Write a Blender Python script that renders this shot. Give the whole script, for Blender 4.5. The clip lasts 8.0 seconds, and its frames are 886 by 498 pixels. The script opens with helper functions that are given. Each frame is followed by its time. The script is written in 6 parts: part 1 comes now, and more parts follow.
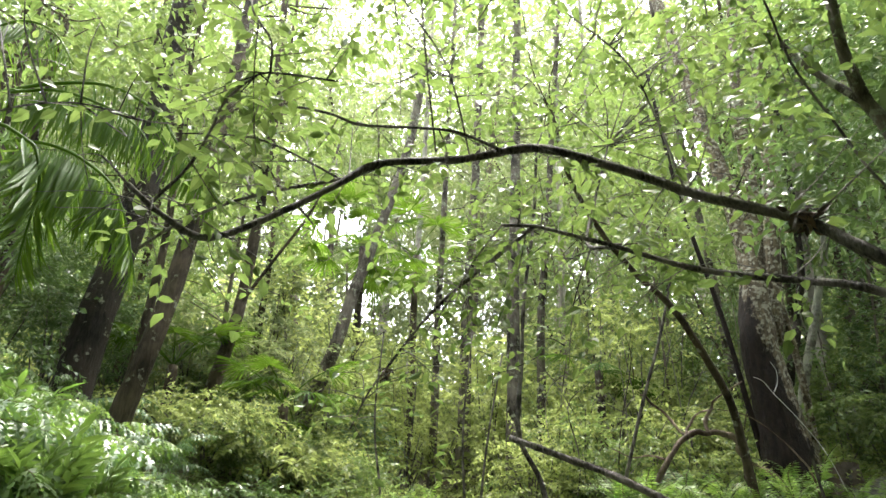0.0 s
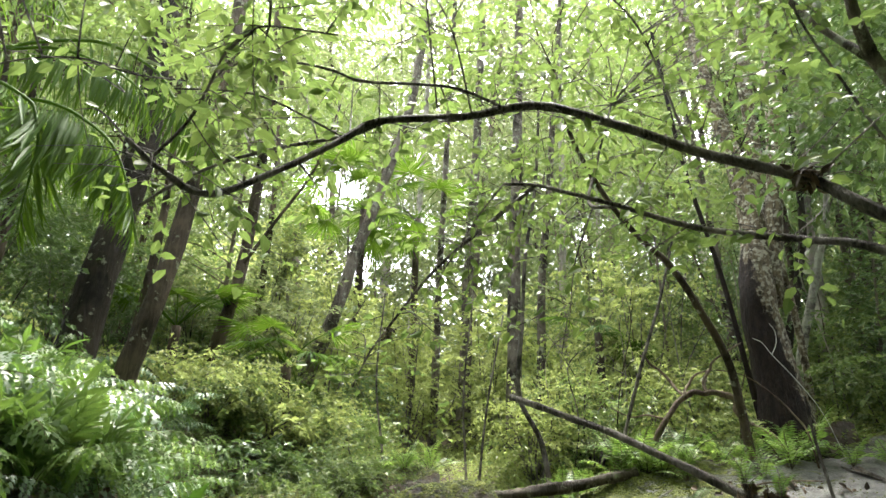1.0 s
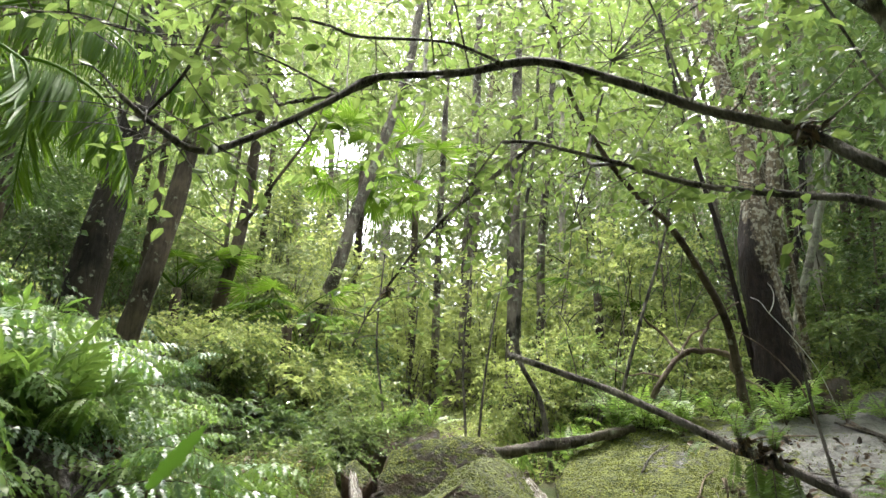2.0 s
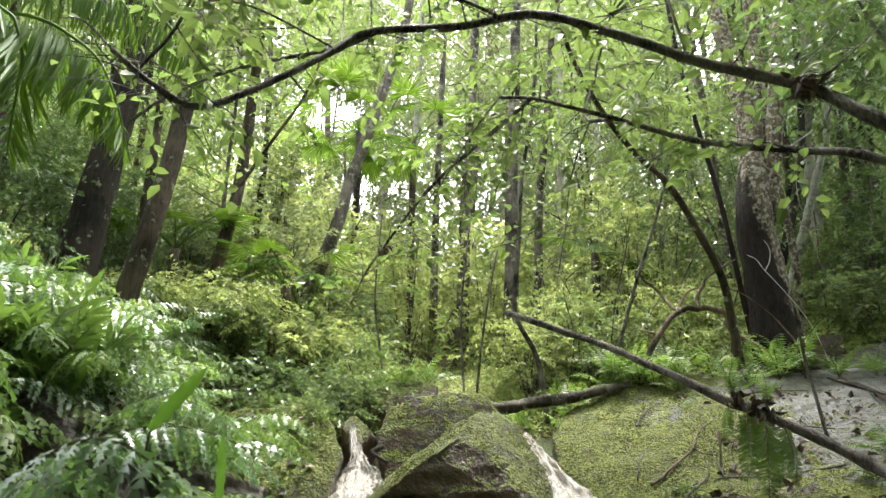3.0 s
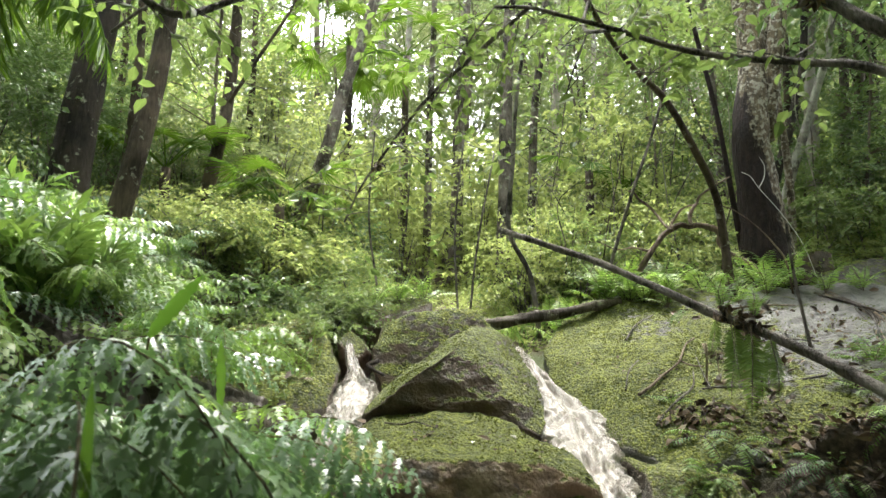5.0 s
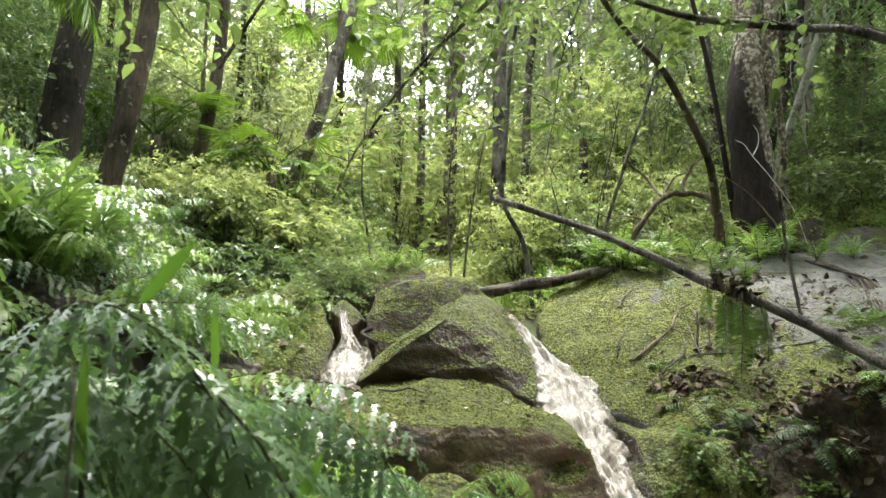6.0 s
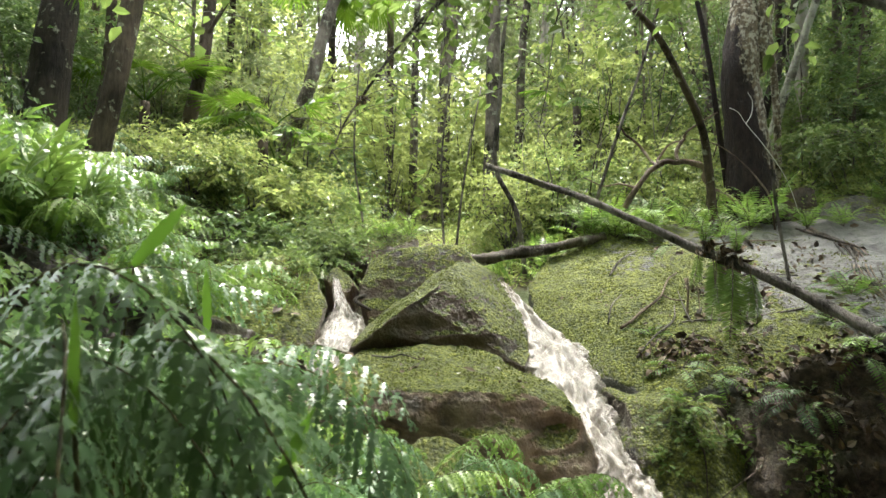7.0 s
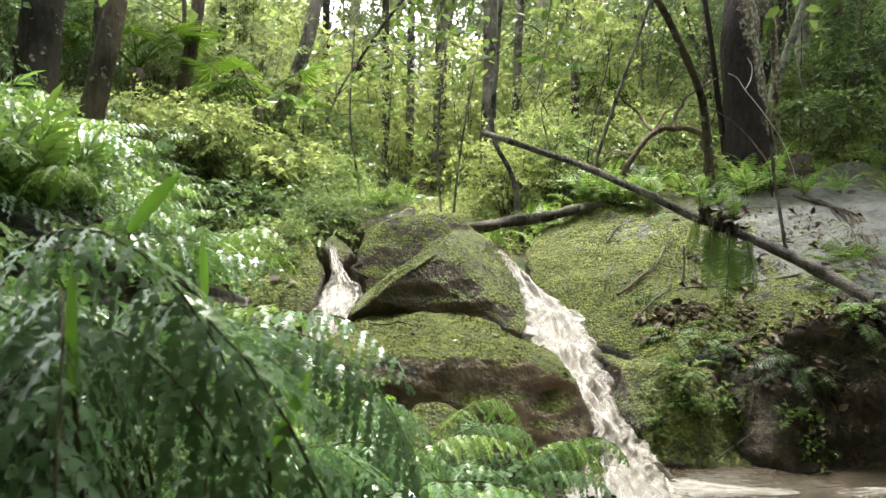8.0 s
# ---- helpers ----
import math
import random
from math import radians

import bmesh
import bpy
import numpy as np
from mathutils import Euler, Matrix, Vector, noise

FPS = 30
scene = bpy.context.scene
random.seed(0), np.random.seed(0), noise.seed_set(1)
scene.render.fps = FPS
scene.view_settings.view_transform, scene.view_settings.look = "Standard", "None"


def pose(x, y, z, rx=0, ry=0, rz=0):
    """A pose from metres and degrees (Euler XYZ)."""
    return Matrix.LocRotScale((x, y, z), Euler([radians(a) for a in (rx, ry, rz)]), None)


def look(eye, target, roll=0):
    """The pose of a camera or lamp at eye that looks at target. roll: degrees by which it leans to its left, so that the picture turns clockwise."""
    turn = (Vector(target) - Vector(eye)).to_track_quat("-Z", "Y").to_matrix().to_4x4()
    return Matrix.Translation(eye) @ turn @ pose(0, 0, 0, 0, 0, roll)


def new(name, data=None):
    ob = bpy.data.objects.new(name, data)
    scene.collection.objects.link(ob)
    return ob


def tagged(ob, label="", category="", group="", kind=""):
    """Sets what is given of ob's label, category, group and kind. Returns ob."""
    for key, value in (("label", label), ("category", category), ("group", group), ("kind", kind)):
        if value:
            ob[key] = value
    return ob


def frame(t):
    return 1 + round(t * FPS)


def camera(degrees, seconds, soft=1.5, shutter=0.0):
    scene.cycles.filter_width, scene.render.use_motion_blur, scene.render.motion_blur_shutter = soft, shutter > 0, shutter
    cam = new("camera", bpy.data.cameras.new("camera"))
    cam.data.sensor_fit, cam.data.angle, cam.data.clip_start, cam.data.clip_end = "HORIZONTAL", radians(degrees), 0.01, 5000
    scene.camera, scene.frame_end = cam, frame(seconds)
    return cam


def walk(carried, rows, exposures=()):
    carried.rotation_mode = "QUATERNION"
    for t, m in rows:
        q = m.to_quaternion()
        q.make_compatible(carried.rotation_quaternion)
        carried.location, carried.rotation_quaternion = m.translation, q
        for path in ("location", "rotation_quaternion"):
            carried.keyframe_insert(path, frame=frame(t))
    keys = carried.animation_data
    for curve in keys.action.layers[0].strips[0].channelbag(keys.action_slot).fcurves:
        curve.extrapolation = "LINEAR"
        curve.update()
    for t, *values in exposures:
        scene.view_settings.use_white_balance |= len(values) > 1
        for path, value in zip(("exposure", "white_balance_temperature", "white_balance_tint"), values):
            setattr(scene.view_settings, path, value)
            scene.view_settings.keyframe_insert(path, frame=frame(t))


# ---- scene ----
cam = camera(66.7, 8.0)
cam.data.dof.use_dof, cam.data.dof.focus_distance, cam.data.dof.aperture_fstop = True, 6.5, 12.0
PATH = [
    (0, (0.097, 0.208, 1.155), (0.062, 2.036, 1.967), 1.1),
    (0.5, (0.094, 0.216, 1.142), (0.059, 2.064, 1.908), 1.2),
    (1, (0.096, 0.224, 1.125), (0.059, 2.091, 1.842), 1.2),
    (1.5, (0.101, 0.231, 1.113), (0.063, 2.116, 1.78), 1.1),
    (3, (0.111, 0.235, 1.072), (0.081, 2.169, 1.58), 0.6),
    (3.5, (0.109, 0.237, 1.068), (0.081, 2.186, 1.519), 0.6),
    (4, (0.107, 0.243, 1.063), (0.085, 2.204, 1.453), 0.5),
    (4.5, (0.109, 0.244, 1.058), (0.092, 2.217, 1.386), 0.4),
    (6, (0.108, 0.249, 1.049), (0.119, 2.24, 1.234), 0.2),
    (6.5, (0.11, 0.247, 1.046), (0.131, 2.242, 1.181), 0.2),
    (7, (0.113, 0.244, 1.042), (0.144, 2.242, 1.134), 0.2),
    (7.5, (0.113, 0.246, 1.038), (0.148, 2.245, 1.078), 0.0),
    (8, (0.113, 0.246, 1.037), (0.153, 2.245, 1.036), -0.0),
]
walk(cam, [(t, look(eye, target, roll)) for t, eye, target, roll in PATH], exposures=[(0, 3.7), (3.5, 3.9), (8, 4.0)])

# ---- light ----
SUN_EL, SUN_AZ = radians(70), radians(12)
world = bpy.data.worlds.new("world")
scene.world = world
world.use_nodes = True
wn = world.node_tree.nodes
wl = world.node_tree.links
sky = wn.new("ShaderNodeTexSky")
sky.sky_type, sky.sun_disc = "NISHITA", False
sky.sun_elevation, sky.sun_rotation = SUN_EL, SUN_AZ
sky.air_density, sky.dust_density = 1.0, 4.0
grey = wn.new("ShaderNodeHueSaturation")
grey.inputs["Saturation"].default_value = 0.3
wl.new(sky.outputs[0], grey.inputs["Color"])
wl.new(grey.outputs[0], wn["Background"].inputs["Color"])
wn["Background"].inputs["Strength"].default_value = 0.15
sun = new("sun", bpy.data.lights.new("sun", "SUN"))
sun.data.energy, sun.data.angle, sun.data.color = 1.4, radians(14), (1.0, 0.96, 0.88)
sun.matrix_world = look((0, 0, 30), (-math.sin(SUN_AZ) * 30 * math.cos(SUN_EL) / math.sin(SUN_EL), -math.cos(SUN_AZ) * 30 * math.cos(SUN_EL) / math.sin(SUN_EL), 0))

rng = np.random.default_rng(7)


# ---- materials ----
def material(name, rough=0.6, spec=0.5):
    m = bpy.data.materials.new(name)
    m.use_nodes = True
    b = m.node_tree.nodes["Principled BSDF"]
    b.inputs["Roughness"].default_value = rough
    b.inputs["Specular IOR Level"].default_value = spec
    return m, m.node_tree.nodes, m.node_tree.links, b


def noise_node(n, l, scale, detail=4.0, coords=None, rough=0.55, stretch=None):
    t = n.new("ShaderNodeTexNoise")
    t.inputs["Scale"].default_value, t.inputs["Detail"].default_value = scale, detail
    t.inputs["Roughness"].default_value = rough
    if coords is None:
        g = n.new("ShaderNodeNewGeometry")
        coords = g.outputs["Position"]
    if stretch:
        mp = n.new("ShaderNodeMapping")
        mp.inputs["Scale"].default_value = stretch
        l.new(coords, mp.inputs["Vector"])
        coords = mp.outputs[0]
    l.new(coords, t.inputs["Vector"])
    return t.outputs["Fac"]


def ramp(n, l, fac, stops):
    r = n.new("ShaderNodeValToRGB")
    e = r.color_ramp.elements
    while len(e) < len(stops):
        e.new(0.5)
    for el, (p, c) in zip(e, stops):
        el.position, el.color = p, (*c, 1)
    l.new(fac, r.inputs["Fac"])
    return r.outputs["Color"]


def mix(n, l, fac, a, b, blend="MIX"):
    m = n.new("ShaderNodeMix")
    m.data_type, m.blend_type = "RGBA", blend
    for sock, v in ((m.inputs[0], fac), (m.inputs[6], a), (m.inputs[7], b)):
        if hasattr(v, "links"):
            l.new(v, sock)
        else:
            sock.default_value = v if isinstance(v, (int, float)) else (*v, 1)
    return m.outputs[2]


def maths(n, l, op, a, b=0.5, clamp=False):
    m = n.new("ShaderNodeMath")
    m.operation, m.use_clamp = op, clamp
    for sock, v in zip(m.inputs, (a, b)):
        if hasattr(v, "links"):
            l.new(v, sock)
        else:
            sock.default_value = v
    return m.outputs[0]


def bump(n, l, b, height, strength=0.5, dist=0.01):
    k = n.new("ShaderNodeBump")
    k.inputs["Strength"].default_value, k.inputs["Distance"].default_value = strength, dist
    l.new(height, k.inputs["Height"])
    l.new(k.outputs[0], b.inputs["Normal"])


def leaf_material(name, dark, mid, light, through_colour, amount=0.45, rough=0.32, big=0.6, coat=0.0, by_object=False, spec=0.4):
    """Leaf: glossy skin over a thin sheet that lets light through, its tone varied leaf by leaf and clump by clump."""
    m, n, l, b = material(name, rough, spec)
    b.inputs["Coat Weight"].default_value, b.inputs["Coat Roughness"].default_value = coat, 0.34
    g = n.new("ShaderNodeNewGeometry")
    v = noise_node(n, l, big, 2)
    own = maths(n, l, "MULTIPLY", g.outputs["Random Per Island"], 0.25 if by_object else 0.6)
    if by_object:
        own = maths(n, l, "ADD", own, maths(n, l, "MULTIPLY", n.new("ShaderNodeObjectInfo").outputs["Random"], 0.4))
    f = maths(n, l, "ADD", own, maths(n, l, "MULTIPLY", v, 0.45))
    c = ramp(n, l, f, [(0.12, dark), (0.5, mid), (0.92, light)])
    l.new(c, b.inputs["Base Color"])
    t = n.new("ShaderNodeBsdfTranslucent")
    l.new(mix(n, l, 0.35, through_colour, c), t.inputs["Color"])
    s = n.new("ShaderNodeMixShader")
    s.inputs[0].default_value = amount
    l.new(b.outputs[0], s.inputs[1])
    l.new(t.outputs[0], s.inputs[2])
    l.new(s.outputs[0], n["Material Output"].inputs["Surface"])
    return m


def bark_material(name, dark, light, scale=9.0, moss=0.0, rough=0.75):
    m, n, l, b = material(name, rough, 0.16)
    big = noise_node(n, l, scale * 0.25, 3)
    fine = noise_node(n, l, scale * 3, 6, stretch=(1, 1, 0.22), rough=0.7)
    f = maths(n, l, "ADD", maths(n, l, "MULTIPLY", big, 0.6), maths(n, l, "MULTIPLY", fine, 0.4))
    c = ramp(n, l, f, [(0.40, dark), (0.60, light)])
    if moss:
        k = ramp(n, l, noise_node(n, l, 11, 6, rough=0.65), [(0.62 - moss * 0.2, (0, 0, 0)), (0.68 - moss * 0.15, (1, 1, 1))])
        c = mix(n, l, k, c, mix(n, l, fine, (0.10, 0.105, 0.075), (0.32, 0.33, 0.25)))
    l.new(c, b.inputs["Base Color"])
    bump(n, l, b, maths(n, l, "ADD", fine, maths(n, l, "MULTIPLY", big, 0.8)), 1.0, 0.025)
    return m


LEAF_NEAR = leaf_material("leaf_bright", (0.018, 0.048, 0.006), (0.05, 0.09, 0.017), (0.118, 0.152, 0.03), (0.2, 0.285, 0.075), 0.42, 0.42, spec=0.25)
LEAF_SINGLE = leaf_material("leaf_bright_single", (0.018, 0.048, 0.006), (0.05, 0.09, 0.017), (0.118, 0.152, 0.03), (0.2, 0.285, 0.075), 0.42, 0.42, by_object=True, spec=0.25)
LEAF_MID = leaf_material("leaf_mid", (0.030, 0.055, 0.023), (0.076, 0.112, 0.038), (0.155, 0.175, 0.06), (0.246, 0.353, 0.084), 0.42, 0.4)
LEAF_DARK = leaf_material("leaf_dark_glossy", (0.02, 0.042, 0.019), (0.055, 0.095, 0.034), (0.105, 0.15, 0.05), (0.2, 0.32, 0.08), 0.36, 0.3, 0.6, 0.3)
LEAF_FAR = leaf_material("leaf_far", (0.03, 0.052, 0.022), (0.088, 0.12, 0.045), (0.175, 0.195, 0.08), (0.29, 0.35, 0.14), 0.43, 0.4, 0.25)
# yellow-green leaf whose colour is brightened for light the low growth lacks
LEAF_SUNLIT = leaf_material("leaf_sunlit", (0.05, 0.075, 0.022), (0.145, 0.185, 0.05), (0.26, 0.285, 0.09), (0.42, 0.5, 0.15), 0.5, 0.4, 0.4)
FERN = leaf_material("fern_green", (0.02, 0.052, 0.014), (0.062, 0.12, 0.03), (0.14, 0.20, 0.048), (0.2, 0.34, 0.05), 0.36, 0.46, 3.0, 0.05, True, 0.35)
FERN_NEAR = leaf_material("fern_blue_green", (0.015, 0.042, 0.016), (0.048, 0.104, 0.038), (0.115, 0.195, 0.078), (0.15, 0.28, 0.06), 0.28, 0.4, 3.0, 0.8, True)
# darker copy of fern_green, the earth bank's shade put into its colour
FERN_SHADED = leaf_material("fern_shaded", (0.012, 0.03, 0.01), (0.03, 0.066, 0.02), (0.062, 0.115, 0.03), (0.10, 0.22, 0.035), 0.35, 0.5, 3.0, 0.15, True)
FERN_BRIGHT = leaf_material("fern_bright", (0.04, 0.09, 0.02), (0.11, 0.19, 0.04), (0.2, 0.28, 0.06), (0.28, 0.44, 0.07), 0.45, 0.42, 3.0, 0.3, True)
FERN_STRAP = leaf_material("strap_green", (0.035, 0.085, 0.01), (0.07, 0.14, 0.018), (0.12, 0.2, 0.035), (0.14, 0.3, 0.03), 0.35, 0.4, 3.0, 0.1, True)
PALM = leaf_material("palm_green", (0.013, 0.036, 0.006), (0.028, 0.066, 0.009), (0.06, 0.11, 0.014), (0.17, 0.29, 0.025), 0.42, 0.6, 1.5, spec=0.1)
BARK_DARK = bark_material("bark_dark", (0.008, 0.0065, 0.005), (0.04, 0.032, 0.025), 13, 0.1)
BARK_BROWN = bark_material("bark_brown", (0.018, 0.0135, 0.0095), (0.095, 0.074, 0.053), 13, 0.12)
BARK_PALE = bark_material("bark_pale", (0.07, 0.06, 0.048), (0.28, 0.255, 0.215), 7, 0.6)
# far trunks: brown bark paled, distance haze put into its colour
BARK_FAR = bark_material("bark_far", (0.05, 0.042, 0.032), (0.15, 0.13, 0.10))
BARK_BRANCH = bark_material("bark_branch", (0.018, 0.0155, 0.013), (0.165, 0.15, 0.132), 22)
BARK_MOTTLED = bark_material("bark_mottled", (0.022, 0.018, 0.013), (0.15, 0.13, 0.105), 14, 0.35)
BARK_LICHEN = bark_material("bark_lichen", (0.05, 0.045, 0.036), (0.2, 0.19, 0.16), 12, 1.0)
BARK_DEAD = bark_material("bark_dead", (0.05, 0.035, 0.024), (0.21, 0.165, 0.12), 12)
BARK_WHITE = bark_material("bark_white", (0.3, 0.28, 0.25), (0.6, 0.58, 0.54), 14)


def tree_bark_material():
    """Dark foot, pale lichen-blotched bark above it and towards +x."""
    m, n, l, b = material("bark_blotched", 0.7, 0.18)
    fine = noise_node(n, l, 26, 6, stretch=(1, 1, 0.3), rough=0.7)
    blot = noise_node(n, l, 7.0, 7, stretch=(1.0, 1.0, 0.6), rough=0.68)
    g = n.new("ShaderNodeNewGeometry")
    xyz = n.new("ShaderNodeSeparateXYZ")
    l.new(g.outputs["Position"], xyz.inputs[0])
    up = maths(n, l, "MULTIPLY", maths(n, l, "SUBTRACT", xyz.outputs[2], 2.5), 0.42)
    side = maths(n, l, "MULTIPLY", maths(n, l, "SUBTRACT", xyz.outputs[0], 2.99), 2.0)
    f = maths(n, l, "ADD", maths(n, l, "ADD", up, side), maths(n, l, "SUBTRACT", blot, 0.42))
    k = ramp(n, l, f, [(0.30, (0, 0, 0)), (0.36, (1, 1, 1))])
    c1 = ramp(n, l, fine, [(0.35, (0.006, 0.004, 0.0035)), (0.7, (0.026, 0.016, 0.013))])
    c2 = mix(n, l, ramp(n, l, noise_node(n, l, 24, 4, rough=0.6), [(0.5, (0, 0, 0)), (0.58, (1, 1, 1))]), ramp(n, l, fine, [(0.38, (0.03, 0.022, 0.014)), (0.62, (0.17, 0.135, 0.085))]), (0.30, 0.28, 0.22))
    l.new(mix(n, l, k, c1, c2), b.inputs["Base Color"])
    bump(n, l, b, maths(n, l, "ADD", fine, blot), 1.0, 0.03)
    return m


BARK_BIG = tree_bark_material()


def stone_material(name, moss_amount, wet=0.0, bare_x=None, tone=1.0, grey=0.0, upward=0.62, patchy=0.8):
    """Brown sandstone with olive moss on what faces up."""
    m, n, l, b = material(name, 0.6, 0.45)
    g = n.new("ShaderNodeNewGeometry")
    xyz = n.new("ShaderNodeSeparateXYZ")
    l.new(g.outputs["Normal"], xyz.inputs[0])
    big = noise_node(n, l, 2.2, 5)
    mid = noise_node(n, l, 9, 6, rough=0.65)
    fine = noise_node(n, l, 45, 6, rough=0.75)
    rock = ramp(n, l, mid, [(0.34, (0.035 * tone, 0.026 * tone, 0.019 * tone)), (0.52, (0.125 * tone, 0.09 * tone, 0.056 * tone)), (0.70, (0.235 * tone, 0.19 * tone, 0.135 * tone))])
    rock = mix(n, l, ramp(n, l, big, [(0.48, (0, 0, 0)), (0.62, (0.75, 0.75, 0.75))]), rock, (0.17 * tone, 0.10 * tone, 0.055 * tone))
    rock = mix(n, l, grey, rock, ramp(n, l, mid, [(0.34, (0.035, 0.036, 0.032)), (0.66, (0.115, 0.117, 0.105))]))
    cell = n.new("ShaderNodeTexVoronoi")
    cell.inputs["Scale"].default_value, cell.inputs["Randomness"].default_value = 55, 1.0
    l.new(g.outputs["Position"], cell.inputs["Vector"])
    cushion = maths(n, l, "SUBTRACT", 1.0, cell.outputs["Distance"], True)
    # creases between cushions come out darker, their shade put into the moss colour
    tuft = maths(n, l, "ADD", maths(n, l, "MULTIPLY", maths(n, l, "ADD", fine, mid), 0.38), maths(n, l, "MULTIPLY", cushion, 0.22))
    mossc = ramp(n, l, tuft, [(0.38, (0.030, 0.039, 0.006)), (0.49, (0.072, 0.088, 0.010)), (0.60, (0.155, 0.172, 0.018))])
    f = maths(n, l, "ADD", maths(n, l, "MULTIPLY", xyz.outputs[2], upward), maths(n, l, "MULTIPLY", maths(n, l, "ADD", big, mid), patchy))
    if bare_x is not None:
        place = n.new("ShaderNodeSeparateXYZ")
        l.new(g.outputs["Position"], place.inputs[0])
        f = maths(n, l, "ADD", f, maths(n, l, "MULTIPLY", maths(n, l, "SUBTRACT", bare_x, place.outputs[0]), 0.34))
    k = ramp(n, l, maths(n, l, "SUBTRACT", f, 0.70 - moss_amount * 0.2), [(0.5, (0, 0, 0)), (0.66, (1, 1, 1))])
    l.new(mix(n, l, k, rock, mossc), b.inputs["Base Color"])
    l.new(maths(n, l, "ADD", maths(n, l, "MULTIPLY", k, 0.3), 0.55 - wet), b.inputs["Roughness"])
    h = maths(n, l, "ADD", maths(n, l, "MULTIPLY", maths(n, l, "ADD", fine, maths(n, l, "MULTIPLY", cushion, 0.7)), maths(n, l, "ADD", k, 0.25)), mid)
    bump(n, l, b, h, 0.85, 0.03)
    return m


STONE = stone_material("mossy_stone", 0.85, 0.0, None, 1.25, upward=0.8, patchy=0.66)
STONE_SLAB = stone_material("slab_stone", -0.4, 0.0, 1.75, 0.8, 0.9, upward=0.62, patchy=1.0)
STONE_MOSSY = stone_material("thick_moss_stone", 1.65, 0.0, None, 0.5, upward=0.75, patchy=0.66)
STONE_GREY = stone_material("grey_stone", 0.5, 0.1, None, 0.3, 0.35)
STONE_WET = stone_material("wet_dark_stone", 1.3, 0.15, None, 0.42, upward=0.95, patchy=0.55)
STONE_BANK = stone_material("bank_stone", -0.2, 0.1, None, 0.22)
STONE_WALL = stone_material("wall_stone", 1.9, 0.1, None, 0.35, upward=0.45)
STONE_DARK = stone_material("dark_stone", 0.45, 0.2, None, 0.6)


def ground_material():
    m, n, l, b = material("forest_floor", 0.8, 0.3)
    big = noise_node(n, l, 0.9, 4)
    fine = noise_node(n, l, 30, 6, rough=0.7)
    c = ramp(n, l, fine, [(0.3, (0.02, 0.014, 0.009)), (0.52, (0.07, 0.05, 0.03)), (0.72, (0.15, 0.11, 0.065))])
    k = ramp(n, l, big, [(0.45, (0, 0, 0)), (0.62, (0.8, 0.8, 0.8))])
    l.new(mix(n, l, k, c, (0.045, 0.07, 0.014)), b.inputs["Base Color"])
    bump(n, l, b, fine, 0.9, 0.03)
    return m


GROUND = ground_material()


def earth_material():
    m, n, l, b = material("wet_earth", 0.7, 0.3)
    fine = noise_node(n, l, 24, 6, rough=0.7)
    big = noise_node(n, l, 3, 4)
    c = ramp(n, l, fine, [(0.35, (0.022, 0.016, 0.012)), (0.55, (0.075, 0.056, 0.04)), (0.72, (0.16, 0.122, 0.085))])
    l.new(mix(n, l, ramp(n, l, big, [(0.5, (0, 0, 0)), (0.64, (0.7, 0.7, 0.7))]), c, (0.02, 0.028, 0.008)), b.inputs["Base Color"])
    bump(n, l, b, fine, 1.0, 0.04)
    return m


EARTH = earth_material()


def litter_material():
    m, n, l, b = material("dead_leaf", 0.6, 0.4)
    g = n.new("ShaderNodeNewGeometry")
    c = ramp(n, l, g.outputs["Random Per Island"], [(0.0, (0.017, 0.010, 0.004)), (0.5, (0.05, 0.029, 0.011)), (0.9, (0.092, 0.06, 0.025)), (1.0, (0.2, 0.16, 0.11))])
    l.new(c, b.inputs["Base Color"])
    return m


LITTER = litter_material()


def water_material(name, foam, calm):
    """Creek water: tea-brown and clear where calm, tan-white froth where it falls."""
    m, n, l, b = material(name, 0.12, 0.5)
    uv = n.new("ShaderNodeTexCoord").outputs["UV"]
    broad = noise_node(n, l, 2.2, 6, coords=uv, stretch=(2.4, 2.0, 1), rough=0.6)
    streak = noise_node(n, l, 5.0, 8, coords=uv, stretch=(11.0, 1.1, 1), rough=0.75)
    froth = noise_node(n, l, 16.0, 6, coords=uv, stretch=(4.0, 3.0, 1), rough=0.75)
    f = maths(n, l, "ADD", maths(n, l, "ADD", maths(n, l, "MULTIPLY", broad, 0.4), maths(n, l, "MULTIPLY", streak, 0.4)), maths(n, l, "MULTIPLY", froth, 0.2))
    lo = 0.60 - foam * 0.24
    c = ramp(n, l, f, [(lo - 0.07, calm), (lo + 0.02, tuple(0.5 * v + 0.2 * w for v, w in zip(calm, (0.66, 0.6, 0.52)))), (lo + 0.06, (0.185, 0.163, 0.134)), (lo + 0.2, (0.29, 0.268, 0.234))])
    l.new(c, b.inputs["Base Color"])
    l.new(maths(n, l, "ADD", maths(n, l, "MULTIPLY", f, 0.5), 0.02), b.inputs["Roughness"])
    bump(n, l, b, f, 0.7, 0.02)
    return m


WATER_FALL = water_material("falling_water", 0.95, (0.13, 0.11, 0.085))
WATER_POOL = water_material("pool_water", -0.45, (0.035, 0.027, 0.016))


# ---- building helpers ----
def thing(name, loc, label, category, group="", kind=""):
    e = new(name)
    e.empty_display_size = 0.1
    e.location = loc
    return tagged(e, label, category, group, kind)


def under(ob, parent):
    ob.parent = parent
    if parent.parent is None:
        ob.matrix_parent_inverse = Matrix.Translation(-parent.location)
    return ob


